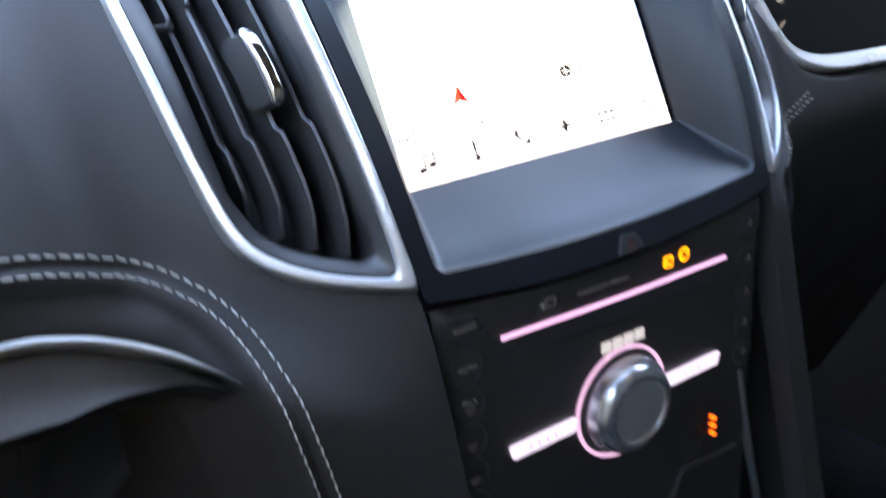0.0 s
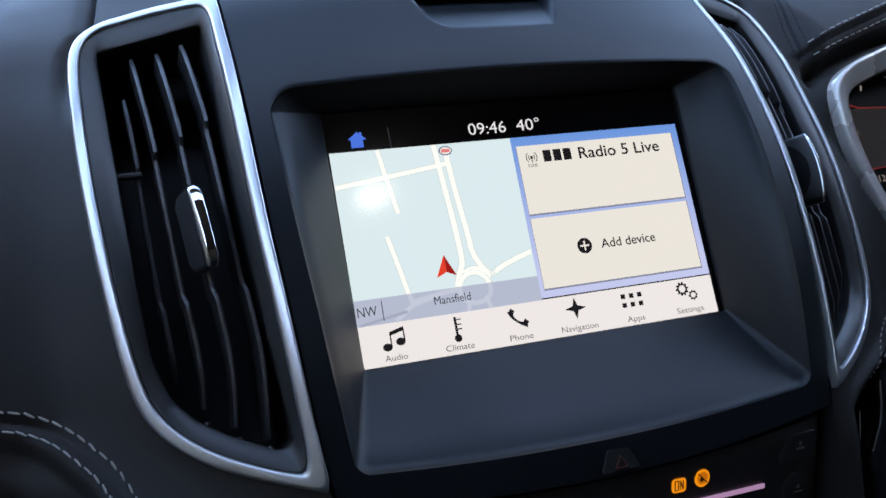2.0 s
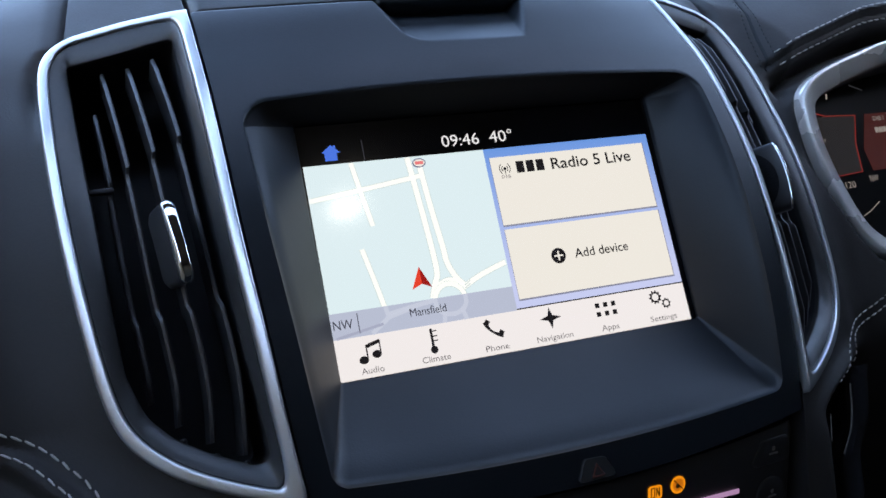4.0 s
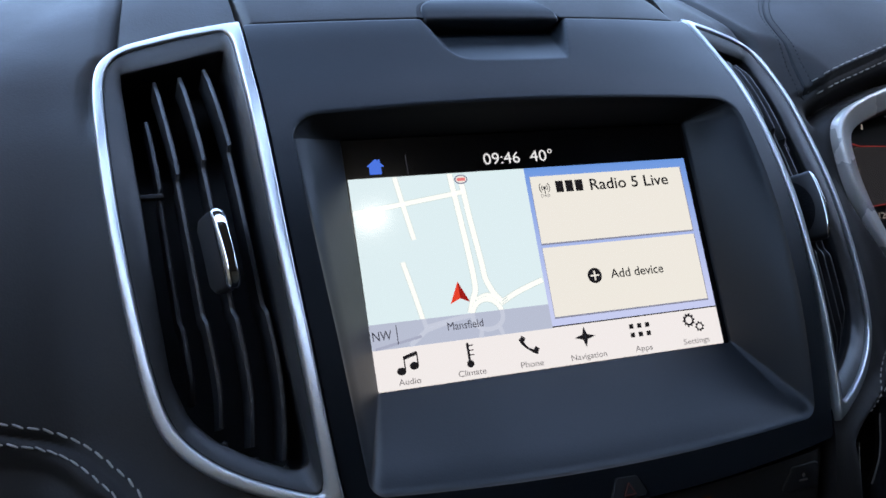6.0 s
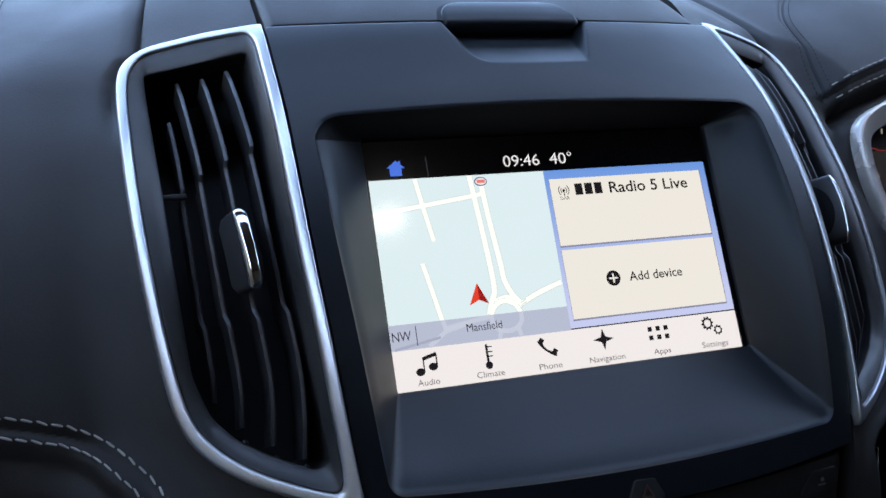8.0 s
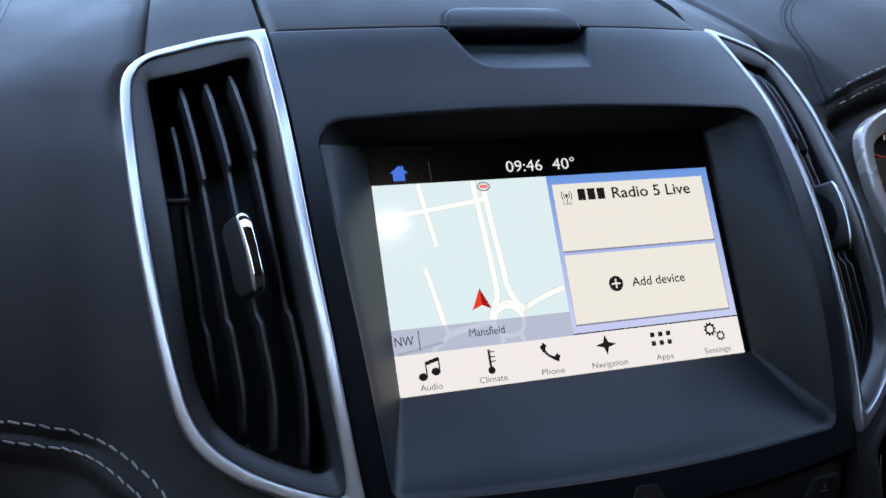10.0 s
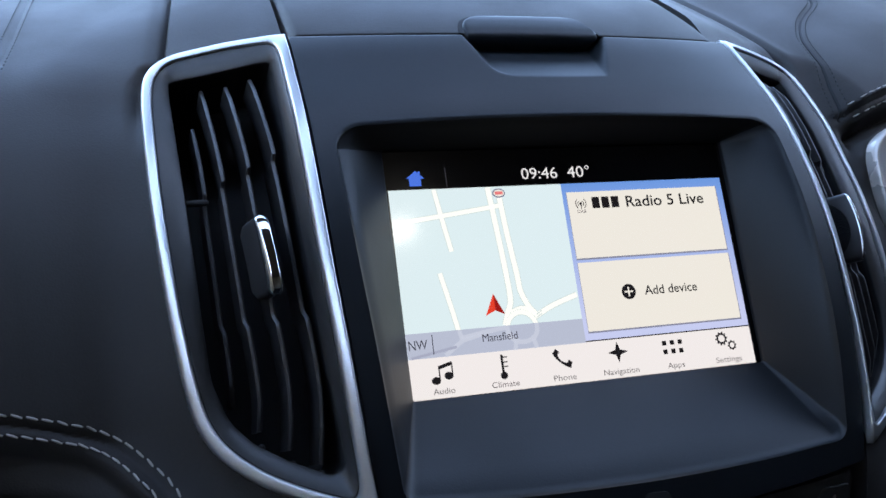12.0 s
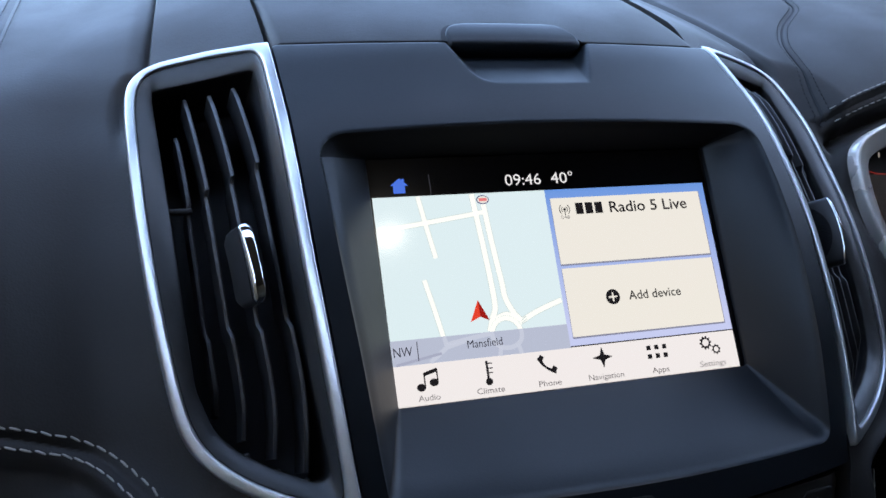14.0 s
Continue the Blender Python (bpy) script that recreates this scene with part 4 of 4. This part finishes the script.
for c in ((-17.6, -37.8), (-11.6, -43.2)):
    part("earpiece", strip(mm((c[0] - 0.9, c[1] + 0.9), (c[0] + 0.9, c[1] - 0.5)), 0.0024, 0.0006 - 4 * 0.00005, 0.0004), INK, phone, smooth=False)
star = []
for k in range(8):
    a, r = math.pi / 2 * k / 2, (5.4 if k % 4 == 0 else 4.9) if k % 2 == 0 else 1.7
    star.append((13.7 + r * math.cos(a), -40.3 + r * math.sin(a)))
layer("compass_icon", mm(*star), 4, INK, label="four-pointed star icon")
for i in range(3):
    for j in range(2):
        x, z = 38.6 + 4.3 * i, -38.4 - 4.1 * j
        layer("apps_icon", box(x - 1.1, z - 1.1, x + 1.1, z + 1.1), 4, INK)


def gear(cx, cz, r, teeth):
    pts = []
    for k in range(teeth * 4):
        a = 2 * math.pi * k / (teeth * 4)
        rr = r * (1.0 if k % 4 in (0, 1) else 0.76)
        pts.append((cx + rr * math.cos(a), cz + rr * math.sin(a)))
    g = layer("gear_icon", mm(*pts), 4, INK, label="gear icon")
    layer("gear_hole", circle(cx / 1000, cz / 1000, r * 0.52 / 1000, 20), 5, NAVBAR, g)


gear(70.3, -39.0, 3.4, 10)
gear(75.6, -42.6, 2.5, 8)

# ---- control panel under the screen ----
panel = thing("control_panel", (0, 0.02, -0.3), "black control panel with lit slot and round silver knob", "control panel")


def panel_y(z):
    return -0.0285 + 0.45 * (-0.108 - z)


def on_panel(x, y, z):
    return Vector((x, panel_y(z) + y, z))


def panel_sheet():
    bm = bmesh.new()
    xs = [k / 24 for k in range(-24, 25)]
    rows = []
    for k in range(61):
        u = k / 60
        row = []
        for s in xs:
            wide = 0.1085 - 0.006 * u
            x = s * wide
            top = -0.1052 - 0.0085 * (1 - (x / 0.115) ** 2)
            z = top + (-0.33 - top) * u
            e = max(0, abs(s) - 0.94) / 0.06
            row.append(bm.verts.new((x, panel_y(z) + 0.004 * e * e + (0.0015 if k == 0 else 0), z)))
        rows.append(row)
    for a, b in zip(rows, rows[1:]):
        for j in range(len(xs) - 1):
            bm.faces.new((a[j], a[j + 1], b[j + 1], b[j]))
    rim = [e for e in bm.edges if e.is_boundary]
    for v in bmesh.ops.extrude_edge_only(bm, edges=rim)["geom"]:
        if isinstance(v, bmesh.types.BMVert):
            v.co.y += 0.03
    return bm


part("panel_face", panel_sheet(), PANEL, panel)
# slot with its lit edge
part("slot", plate(mm((-73.5, -130.5), (77.0, -132.8), (70.5, -142.0), (-61, -141.0)), -0.0006, 0.002, on_panel), VOID, panel, "dark disc slot", smooth=False)
part("light_line", strip(path2(mm((-74.5, -129.0), (0, -131.2), (76.5, -131.6)), 30), 0.0021, -0.0012, 0.002, on_panel), PINKLINE, panel, "lilac lit line", smooth=False)
part("slot_lip", strip(path2(mm((-61, -141.4), (0, -142.3), (70.5, -142.6)), 20), 0.0008, -0.0014, 0.002, on_panel), BUTTON, panel, smooth=False)
part("seam_rim", strip(path2(mm((-106, -107.0), (-97, -109), (-88.5, -113.5), (-80, -126), (-74.5, -131.5)), 30), 0.0008, -0.0007, 0.001, on_panel), BUTTON, panel, smooth=False)


def button(name, outline, label="", lift=0.0009):
    c = sum((Vector(p) for p in outline), Vector((0, 0))) / len(outline)
    loops = [[on_panel(*(lambda q: (q.x, y, q.y))(c + (Vector(p) - c) * s)) for p in outline] for s, y in ((1.06, 0.002), (1.05, -0.0004), (1.0, -lift * 0.8), (0.94, -lift), (0.6, -lift))]
    return part(name, loft(loops, cap_last=True), BUTTON, panel, label, sharp=0.9)


def legend(parent, words, x, z, h, w, mat=LEGEND, lift=0.0013):
    part("lettering", text(words, x / 1000, z / 1000, h / 1000, -lift, w / 1000, 0.0, on_panel, centre=True), mat, parent, smooth=False)


HAZ = rounded([(-0.0066, -0.1107), (0.0117, -0.1104), (0.0069, -0.1020), (-0.0026, -0.1016)], [0.0012, 0.0012, 0.0022, 0.0022], 4, 5)


def on_fascia(x, y, z):
    return Vector((x, fascia_y(x, z) + y, z))


def around(outline, k, y):
    c = sum(outline, Vector((0, 0))) / len(outline)
    return [on_fascia(*(lambda q: (q.x, y, q.y))(c + (p - c) * k)) for p in outline]


hz = part("hazard_button", loft([around(HAZ, 1.0, 0.002), around(HAZ, 1.0, -0.0005), around(HAZ, 0.96, -0.0010), around(HAZ, 0.9, -0.0010)], cap_last=True), BUTTON, panel, "dark hazard button", sharp=0.9)
part("button_gap", loft([around(HAZ, 1.07, -0.0003), around(HAZ, 1.07, 0.0005), around(HAZ, 0.98, 0.0005), around(HAZ, 0.98, -0.0003)]), DARKTHREAD, hz, smooth=False)
tri = mm((0.0, -109.2), (5.2, -109.1), (2.4, -104.4))
part("triangle", strip([*tri, tri[0]], 0.0006, -0.0012, 0.0005, on_fascia), HAZARD, hz, "dim red triangle", smooth=False)
ob = button("open_button", rounded([(-0.0545, -0.1255), (-0.0385, -0.1262), (-0.0395, -0.1165), (-0.0495, -0.1162)], [0.0018] * 4, 4, 4))
part("window_icon", strip(mm((-48.2, -118.8), (-42.6, -119.2), (-43.2, -123.0), (-48.6, -122.6), (-48.2, -118.8)), 0.0006, -0.0013, 0.0005, on_panel), LEGEND, ob, smooth=False)
part("window_icon", strip(mm((-50.4, -120.2), (-50.2, -123.2)), 0.0012, -0.0013, 0.0005, on_panel), LEGEND, ob, smooth=False)
part("lettering", text("PASSENGER AIRBAG", -0.0285, -0.1232, 0.0024, -0.0006, 0.0335, 0.0, on_panel, turn=-0.02), LEGEND, panel, smooth=False)
w1 = part("airbag_lamp", plate(rounded([(0.0297, -0.1257), (0.0364, -0.1259), (0.0364, -0.1200), (0.0297, -0.1198)], [0.0014] * 4, 3, 4), -0.0006, 0.001, on_panel), ORANGE, panel, "amber square lamp", smooth=False)
for s in (mm((31.0, -124.8), (31.0, -120.8)), mm((31.0, -120.8), (32.6, -120.8)), mm((32.6, -120.8), (32.6, -124.8)), mm((31.0, -124.8), (32.6, -124.8)), mm((33.6, -124.8), (33.6, -120.8)), mm((33.6, -120.8), (35.0, -124.8)), mm((35.0, -124.8), (35.0, -120.8))):
    part("glyph_bar", strip(s, 0.00035, -0.0009, 0.0004, on_panel), VOID, w1, smooth=False)
w2 = part("airbag_lamp", plate(circle(0.0446, -0.1220, 0.0036, 28, 0.0037), -0.0006, 0.001, on_panel), ORANGE, panel, "amber round lamp", smooth=False)
part("lamp_field", plate(circle(0.0446, -0.1220, 0.0026, 24), -0.00075, 0.0004, on_panel), AMBERDIM, w2, smooth=False)
part("strike", strip(mm((42.4, -119.8), (46.8, -124.2)), 0.0004, -0.0009, 0.0004, on_panel), VOID, w2, smooth=False)
part("figure_dot", plate(circle(0.0442, -0.1225, 0.0009, 14), -0.0009, 0.0004, on_panel), VOID, w2, smooth=False)

snd = button("sound_button", rounded([(-0.1055, -0.1222), (-0.0815, -0.1235), (-0.0875, -0.1132), (-0.1045, -0.1120)], [0.0022] * 4, 4, 4))
legend(snd, "SOUND", -94.5, -119.6, 2.6, 12.4)
for z, words in ((-136.4, "AUTO"), (-153.8, "MAX"), (-171.2, ""), (-188.0, ""), (-204.5, "")):
    b = button("round_button", [Vector(p) for p in circle(-0.0945, z / 1000, 0.0082, 28)])
    if words:
        legend(b, words, -94.5, z - 1.2 + (1.6 if words == "MAX" else 0), 2.6, 10.4 if words == "AUTO" else 8.0)
    if words == "MAX" or not words:
        for k in range(2):
            part("icon_bar", strip(mm((-97.4 + k, z - 1.6 - 2.0 * k), (-91.6 - k, z - 1.6 - 2.0 * k)), 0.0008, -0.0013, 0.0005, on_panel), LEGENDDIM, b, smooth=False)
for z in (-118.0, -137.0, -155.2, -172.5, -189.0):
    if z == -118.0:
        b = button("side_button", rounded([(0.0830, -0.1236), (0.1040, -0.1226), (0.1030, -0.1118), (0.0890, -0.1126)], [0.0022] * 4, 4, 4))
    else:
        b = button("round_button", [Vector(p) for p in circle(0.0945, z / 1000, 0.0076, 24)])
    part("icon_bar", strip(mm((92.6, z - 0.8), (97.0, z - 0.8)), 0.0008, -0.0013, 0.0005, on_panel), LEGENDDIM, b, smooth=False)
    part("icon_bar", plate(circle(0.0948, (z + 1.4) / 1000, 0.0009, 10), -0.0013, 0.0004, on_panel), LEGENDDIM, b, smooth=False)

# badge as four plain blocks
for k in range(4):
    part("badge_block", plate(mm((-13.4 + 7.6 * k, -156.4), (-7.4 + 7.6 * k, -156.6), (-7.4 + 7.6 * k, -151.0), (-13.4 + 7.6 * k, -150.8)), -0.0012, 0.002, on_panel), LOGO, panel, smooth=False)

# knob
KZ = -0.1850
out = Vector((0, -1, -0.45)).normalized()
up = Vector((0, -0.45, 1)).normalized()
KC = on_panel(0, 0, KZ)


def knob_ring(r, h, n=64, wave=0.0):
    pts = []
    for k in range(n):
        a = 2 * math.pi * k / n
        rr = r + (wave if k % 2 else 0)
        pts.append(KC + Vector((1, 0, 0)) * rr * math.cos(a) + up * rr * math.sin(a) + out * h)
    return pts


part("light_ring", loft([knob_ring(0.0314, -0.001), knob_ring(0.0314, 0.0010), knob_ring(0.0308, 0.0016), knob_ring(0.0294, 0.0012), knob_ring(0.0292, -0.001)]), RING, panel, "lilac lit ring", sharp=0.5)
knob = part("volume_knob", loft([knob_ring(0.0290, -0.002), knob_ring(0.0288, 0.0006), knob_ring(0.0266, 0.0008), knob_ring(0.0262, 0.003)]), BUTTON, panel, "silver volume knob with knurled side")
for k in range(24):
    a = 2 * math.pi * k / 24
    d = Vector((1, 0, 0)) * math.cos(a) + up * math.sin(a)
    c = Vector((1, 0, 0)) * -math.sin(a) + up * math.cos(a)
    bm = bmesh.new()
    low = [bm.verts.new(KC + d * r + c * w + out * 0.0009) for r, w in ((0.0270, -0.0002), (0.0286, -0.0002), (0.0286, 0.0002), (0.0270, 0.0002))]
    high = [bm.verts.new(v.co + out * 0.0003) for v in low]
    bm.faces.new(high)
    for j in range(4):
        bm.faces.new((low[j], low[(j + 1) % 4], high[(j + 1) % 4], high[j]))
    part("dial_tick", bm, LEGEND, knob, smooth=False)
part("knurled_side", loft([knob_ring(0.0262, 0.002, 180, 0.0), knob_ring(0.0262, 0.0036, 180, 0.0004), knob_ring(0.0250, 0.0088, 180, 0.0004), knob_ring(0.0244, 0.0096, 180, 0.0)]), SILVER, knob, "fine knurled silver side", sharp=0.3)
part("knob_collar", loft([knob_ring(0.0245, 0.0092), knob_ring(0.0244, 0.0104), knob_ring(0.0232, 0.0126), knob_ring(0.0212, 0.0142), knob_ring(0.0190, 0.0148), knob_ring(0.0176, 0.0146), knob_ring(0.0170, 0.0136)]), SILVER, knob, "polished collar", sharp=1.0)
part("knob_face", loft([knob_ring(0.0172, 0.0135), knob_ring(0.0156, 0.0138), knob_ring(0.010, 0.0140)], cap_last=True), KNOBFACE, knob, "dull grey face", sharp=1.0)
for s in (-1, 1):
    x0, x1 = s * 0.0315, s * 0.0738
    pill = part("light_pill", plate(rounded([(x0 + s * 0.0016, -0.1893), (x1 - s * 0.0022, -0.1893), (x1, -0.1819), (x0, -0.1819)][::s], [0.0016] * 4, 4, 6), -0.0022, 0.004, on_panel), PILL, panel, "lilac-white lit bar button", smooth=False)
    for k in range(4):
        x = s * (0.046 + 0.0052 * k)
        part("glyph_bar", strip([(x, -0.1873), (x, -0.1851)], 0.0007, -0.0026, 0.0005, on_panel), LEGENDPILL, pill, smooth=False)
for k in range(3):
    part("seat_heat_lamp", strip(mm((69.6, -219.6 - 4.7 * k), (74.0, -222.4 - 4.7 * k)), 0.0023, -0.0008, 0.001, on_panel), HEAT, panel, "red-amber lamp", smooth=False)
b = button("round_button", [Vector(p) for p in circle(0.0545, -0.2290, 0.0085, 24)])
part("trim_line", strip(mm((36.0, -262.0), (46.4, -243.4), (92.5, -245.0)), 0.0022, -0.001, 0.002, on_panel), SILVER, panel, "grey painted line", smooth=False)
bm = strip(path2(mm((93.0, -200), (99.0, -225), (107.5, -258), (117, -290), (120, -310)), 24), 0.0026, -0.0014, 0.004, on_panel)
part("edge_trim", bm, SATIN, panel, "thin satin chrome edge", smooth=False)

# ---- chrome arch and woven trim on the passenger side ----
arch = thing("trim_strip", (-0.24, -0.02, -0.11), "satin chrome arch over a grey woven trim", "trim")


def along(points, section):
    """A loft of (across, depth) sections along a 2D line laid on the pad."""
    loops = []
    n = len(points)
    for i, p in enumerate(points):
        d = (points[min(i + 1, n - 1)] - points[max(i - 1, 0)]).normalized()
        nx, nz = -d.y, d.x
        loops.append([Vector((p.x + nx * a, far_left(p.y) + 0.12 * (abs(p.x) - 0.2) + h, p.y + nz * a)) for a, h in section(i / (n - 1))])
    return loops


def arch_section(u):
    w = 0.0023 * (1 - 0.75 * step(0.75, 1.0, u))
    return [(-w, 0.03), (-w, 0.0), (-w * 0.6, -0.0016), (0, -0.0022), (w * 0.6, -0.0016), (w, 0.0), (w, 0.03)]


part("chrome_arch", loft(along(ARCH, arch_section), closed=False), DULLCHROME, arch, sharp=1.2)


weave_wide = spline([(0.0, 0.031), (0.35, 0.0295), (0.52, 0.0285), (0.64, 0.0255), (0.80, 0.0130), (0.93, 0.0035), (1.0, 0.0012)])


def weave_section(u):
    w = weave_wide(u)
    return [(-0.002 - w * k / 8, 0.011 - 0.008 * (k / 8)) for k in range(9)]


part("woven_trim", loft(along(ARCH, weave_section), closed=False), MESH, arch, "grey woven trim", sharp=1.2)


def under_section(u):
    w = weave_wide(u)
    return [(-0.002 - w, 0.0032), (-0.003 - w, 0.005), (-0.006 - w, 0.03), (-0.012 - w, 0.09), (-0.06 - w, 0.12)]


part("lower_edge", loft(along(ARCH, under_section), closed=False), VOID, arch, sharp=0.6)

# ---- instrument cluster ----
cluster = thing("instrument_cluster", (0.32, 0.03, -0.05), "dark instrument cluster in a silver surround", "instrument cluster")


def cl_ring(d, h):
    return [Vector((p.x, 0.02 + h, p.y)) for p in shrink(cluster_loop, CLUSTER_MID, d)]


part("surround", loft([cl_ring(0, 0.012), cl_ring(0, 0.001), cl_ring(0.0006, -0.0013), cl_ring(0.0014, -0.0018), cl_ring(0.0026, -0.0014), cl_ring(0.0070, 0.0010), cl_ring(0.0115, 0.0034), cl_ring(0.0122, 0.0046), cl_ring(0.0125, 0.012)]), ALLOY, cluster, "satin silver surround", sharp=1.2)
part("cluster_wall", loft([cl_ring(0.0124, 0.010), cl_ring(0.0126, 0.02), cl_ring(0.013, 0.045)]), VOID, cluster, sharp=1.2)
part("cluster_glass", plate([tuple(p) for p in shrink(cluster_loop, CLUSTER_MID, 0.008)][::4], 0.0515, 0.004), LENS, cluster, smooth=False)


def cl(name, bm, mat):
    return part(name, bm, mat, cluster, smooth=False)


left_box = cl("display_box", plate(mm((251.5, 57.8), (275.6, 56.5), (270.0, 38.5), (269.0, 20.2), (242.3, 18.6), (236, 20), (236, 56)), 0.0512, 0.0004), CLUSTERDIM)
cl("box_line", strip(mm((244, 60.5), (252, 57.8), (275.6, 56.5), (270.0, 38.5), (269.0, 20.2), (242.3, 18.6), (234, 18.6)), 0.0006, 0.0508, 0.0004), CLUSTERRED)
cl("display_box", plate(mm((283.6, 56.8), (330, 56.8), (330, 20), (278, 20), (275.4, 34.2)), 0.0512, 0.0004), CLUSTERBOX)
cl("lettering", text("DAB 1", 0.2890, 0.0518, 0.0030, 0.0508, 0.0085), CLUSTERINK)
for k in range(3):
    cl("brand_bar", plate(box(288.5 + 3.2 * k, 44.0, 291.1 + 3.2 * k, 47.4), 0.0508, 0.0004), CLUSTERINK)
cl("lettering", text("R", 0.2996, 0.0440, 0.0034, 0.0508, 0.0024), CLUSTERINK)
cl("lettering", text("120", 0.2530, 0.0108, 0.0042, 0.0508, 0.0078), CLUSTERINK)
cl("lettering", text("NW", 0.2730, 0.0132, 0.0042, 0.0508, 0.0068), CLUSTERINK)
cl("lettering", text("or", 0.2440, 0.0410, 0.0034, 0.0508, 0.0036), CLUSTERINK)
arc_pts = path2(mm((247, -13.5), (253, -9.6), (260, -7.6), (268, -4.2), (275.4, 0.2)), 24)
cl("dial_arc", strip(arc_pts, 0.0004, 0.0508, 0.0004), CLUSTERINK)
for x, z, a in ((259.5, 74.5, 0.8), (257.0, 68.5, 1.3)):
    cl("dial_tick", strip(mm((x, z), (x + 3.5 * math.cos(a), z + 3.5 * math.sin(a))), 0.0009, 0.0508, 0.0004), CLUSTERINK)
cl("dial_tick", strip(mm((277.5, 76.5), (287, 72.5)), 0.0006, 0.0508, 0.0004), LEGEND)

# ---- steering column cover in the dark below the cluster ----
cover = thing("column_cover", (0.24, 0.06, -0.2), "black steering column cover with a thin chrome edge", "steering column")
EDGE = path2(mm((194, -92.0), (189.0, -101.0), (186.0, -112.0), (182.0, -122.0), (176.5, -130.0), (170, -140), (166, -160)), 40)
loops = []
for d, y in ((0.0, 0.075), (0.0, 0.03), (0.002, 0.0245), (0.006, 0.0225), (0.014, 0.026), (0.03, 0.04), (0.06, 0.075), (0.12, 0.15)):
    loops.append([Vector((p.x + d, y, p.y)) for p in EDGE])
part("cover_body", loft(loops, closed=False), DARKMATT, cover, sharp=1.0)
for line, w in ((EDGE[5:26], 0.0012), (path2(mm((171.5, -113), (169.5, -120), (167.5, -127)), 10), 0.0008)):
    part("chrome_edge", strip(line, w, 0.0, 0.003, lambda x, y, z: Vector((x, 0.0215 + y, z))), CHROME, cover, smooth=False)


# ---- stitches, each one a short thread ----
def stitch_mesh(length, thick):
    bm = bmesh.new()
    rows = []
    for u, r in ((-0.5, 0.35), (-0.4, 0.8), (0, 1.0), (0.4, 0.8), (0.5, 0.35)):
        rows.append([bm.verts.new((u * length, -thick * 0.5 * r * (0.5 + 0.5 * math.sin(a)) * 1.2, thick * 0.5 * r * math.cos(a))) for a in [math.pi * k / 3 * 2 / 2 for k in range(6)]])
    for a, b in zip(rows, rows[1:]):
        for j in range(6):
            bm.faces.new((a[j], a[(j + 1) % 6], b[(j + 1) % 6], b[j]))
    bmesh.ops.recalc_face_normals(bm, faces=bm.faces)
    for f in bm.faces:
        f.smooth = True
    mesh = bpy.data.meshes.new("stitch")
    bm.to_mesh(mesh)
    bm.free()
    return mesh


def stitches(line, shift, pitch, length, thick, surface, material, parent, lift=0.0004):
    """Threads along a 2D line, shifted to its left, lying on the surface."""
    mesh = stitch_mesh(length, thick)
    mesh.materials.append(material)
    total = sum((b - a).length for a, b in zip(line, line[1:]))
    pts = even(line, int(total / pitch))
    rng = random.Random(7)
    for i, p in enumerate(pts[:-1]):
        d = (pts[i + 1] - p).normalized()
        q = p + Vector((-d.y, d.x)) * shift
        y = surface(q.x, q.y)
        e = 0.001
        tx = (surface(q.x + d.x * e, q.y + d.y * e) - y) / e
        t3 = Vector((d.x, tx, d.y)).normalized()
        nx = (surface(q.x - d.y * e, q.y + d.x * e) - y) / e
        s3 = Vector((-d.y, nx, d.x)).normalized()
        n3 = t3.cross(s3).normalized()
        if n3.y > 0:
            n3 = -n3
        s3 = n3.cross(t3)
        m = Matrix((( t3.x, -n3.x, s3.x, q.x), (t3.y, -n3.y, s3.y, y), (t3.z, -n3.z, s3.z, q.y), (0, 0, 0, 1)))
        m.translation += n3 * lift
        m = m @ Matrix.Rotation(rng.uniform(-0.12, 0.12) + 0.1, 4, "Y")
        ob = new("stitch", mesh)
        ob.parent = parent
        ob.matrix_parent_inverse = Matrix.Identity(4)
        ob.matrix_basis = Matrix.Translation(-BASE[parent]) @ m


left_line = [p for p in STITCH if -0.335 < p.x and p.y > -0.2]
stitches(left_line, 0.0, 0.0053, 0.0044, 0.0010, left_y, THREAD, left_pad)
stitches(left_line, -0.0074, 0.0053, 0.0044, 0.0010, left_y, THREAD, left_pad)
roll_line = [p for p in ROLL_R if 0.2105 < p.x < 0.36]
stitches(roll_line, 0.0, 0.0052, 0.0040, 0.0008, right_y, THREAD, right_pad, 0.0014)
stitches(roll_line, -0.0070, 0.0052, 0.0040, 0.0008, right_y, THREAD, right_pad, 0.0014)
stitches(SEAM_R, 0.0026, 0.0034, 0.0022, 0.0009, right_y, DARKTHREAD, right_pad)
stitches(SEAM_R, -0.0026, 0.0034, 0.0022, 0.0009, right_y, DARKTHREAD, right_pad)
stitches(TOPSEAM_L, 0.0037, 0.0034, 0.0023, 0.0010, left_y, DARKTHREAD, left_pad, 0.0009)
stitches(TOPSEAM_L, -0.0037, 0.0034, 0.0023, 0.0010, left_y, DARKTHREAD, left_pad, 0.0009)
part("seam_line", strip(SEAM_R, 0.0008, -0.0010, 0.004, lambda x, y, z: Vector((x, right_y(x, z) + y, z))), DARKTHREAD, right_pad, smooth=False)
knee_line = path2([(0.2313, -0.0559), (0.2178, -0.0609), (0.1925, -0.0702), (0.1777, -0.0808), (0.1643, -0.0906), (0.1481, -0.0968)], 40)
stitches(knee_line, 0.0, 0.0045, 0.0034, 0.0009, right_y, THREAD, right_pad)
stitches(knee_line, 0.0045, 0.0045, 0.0034, 0.0009, right_y, THREAD, right_pad)
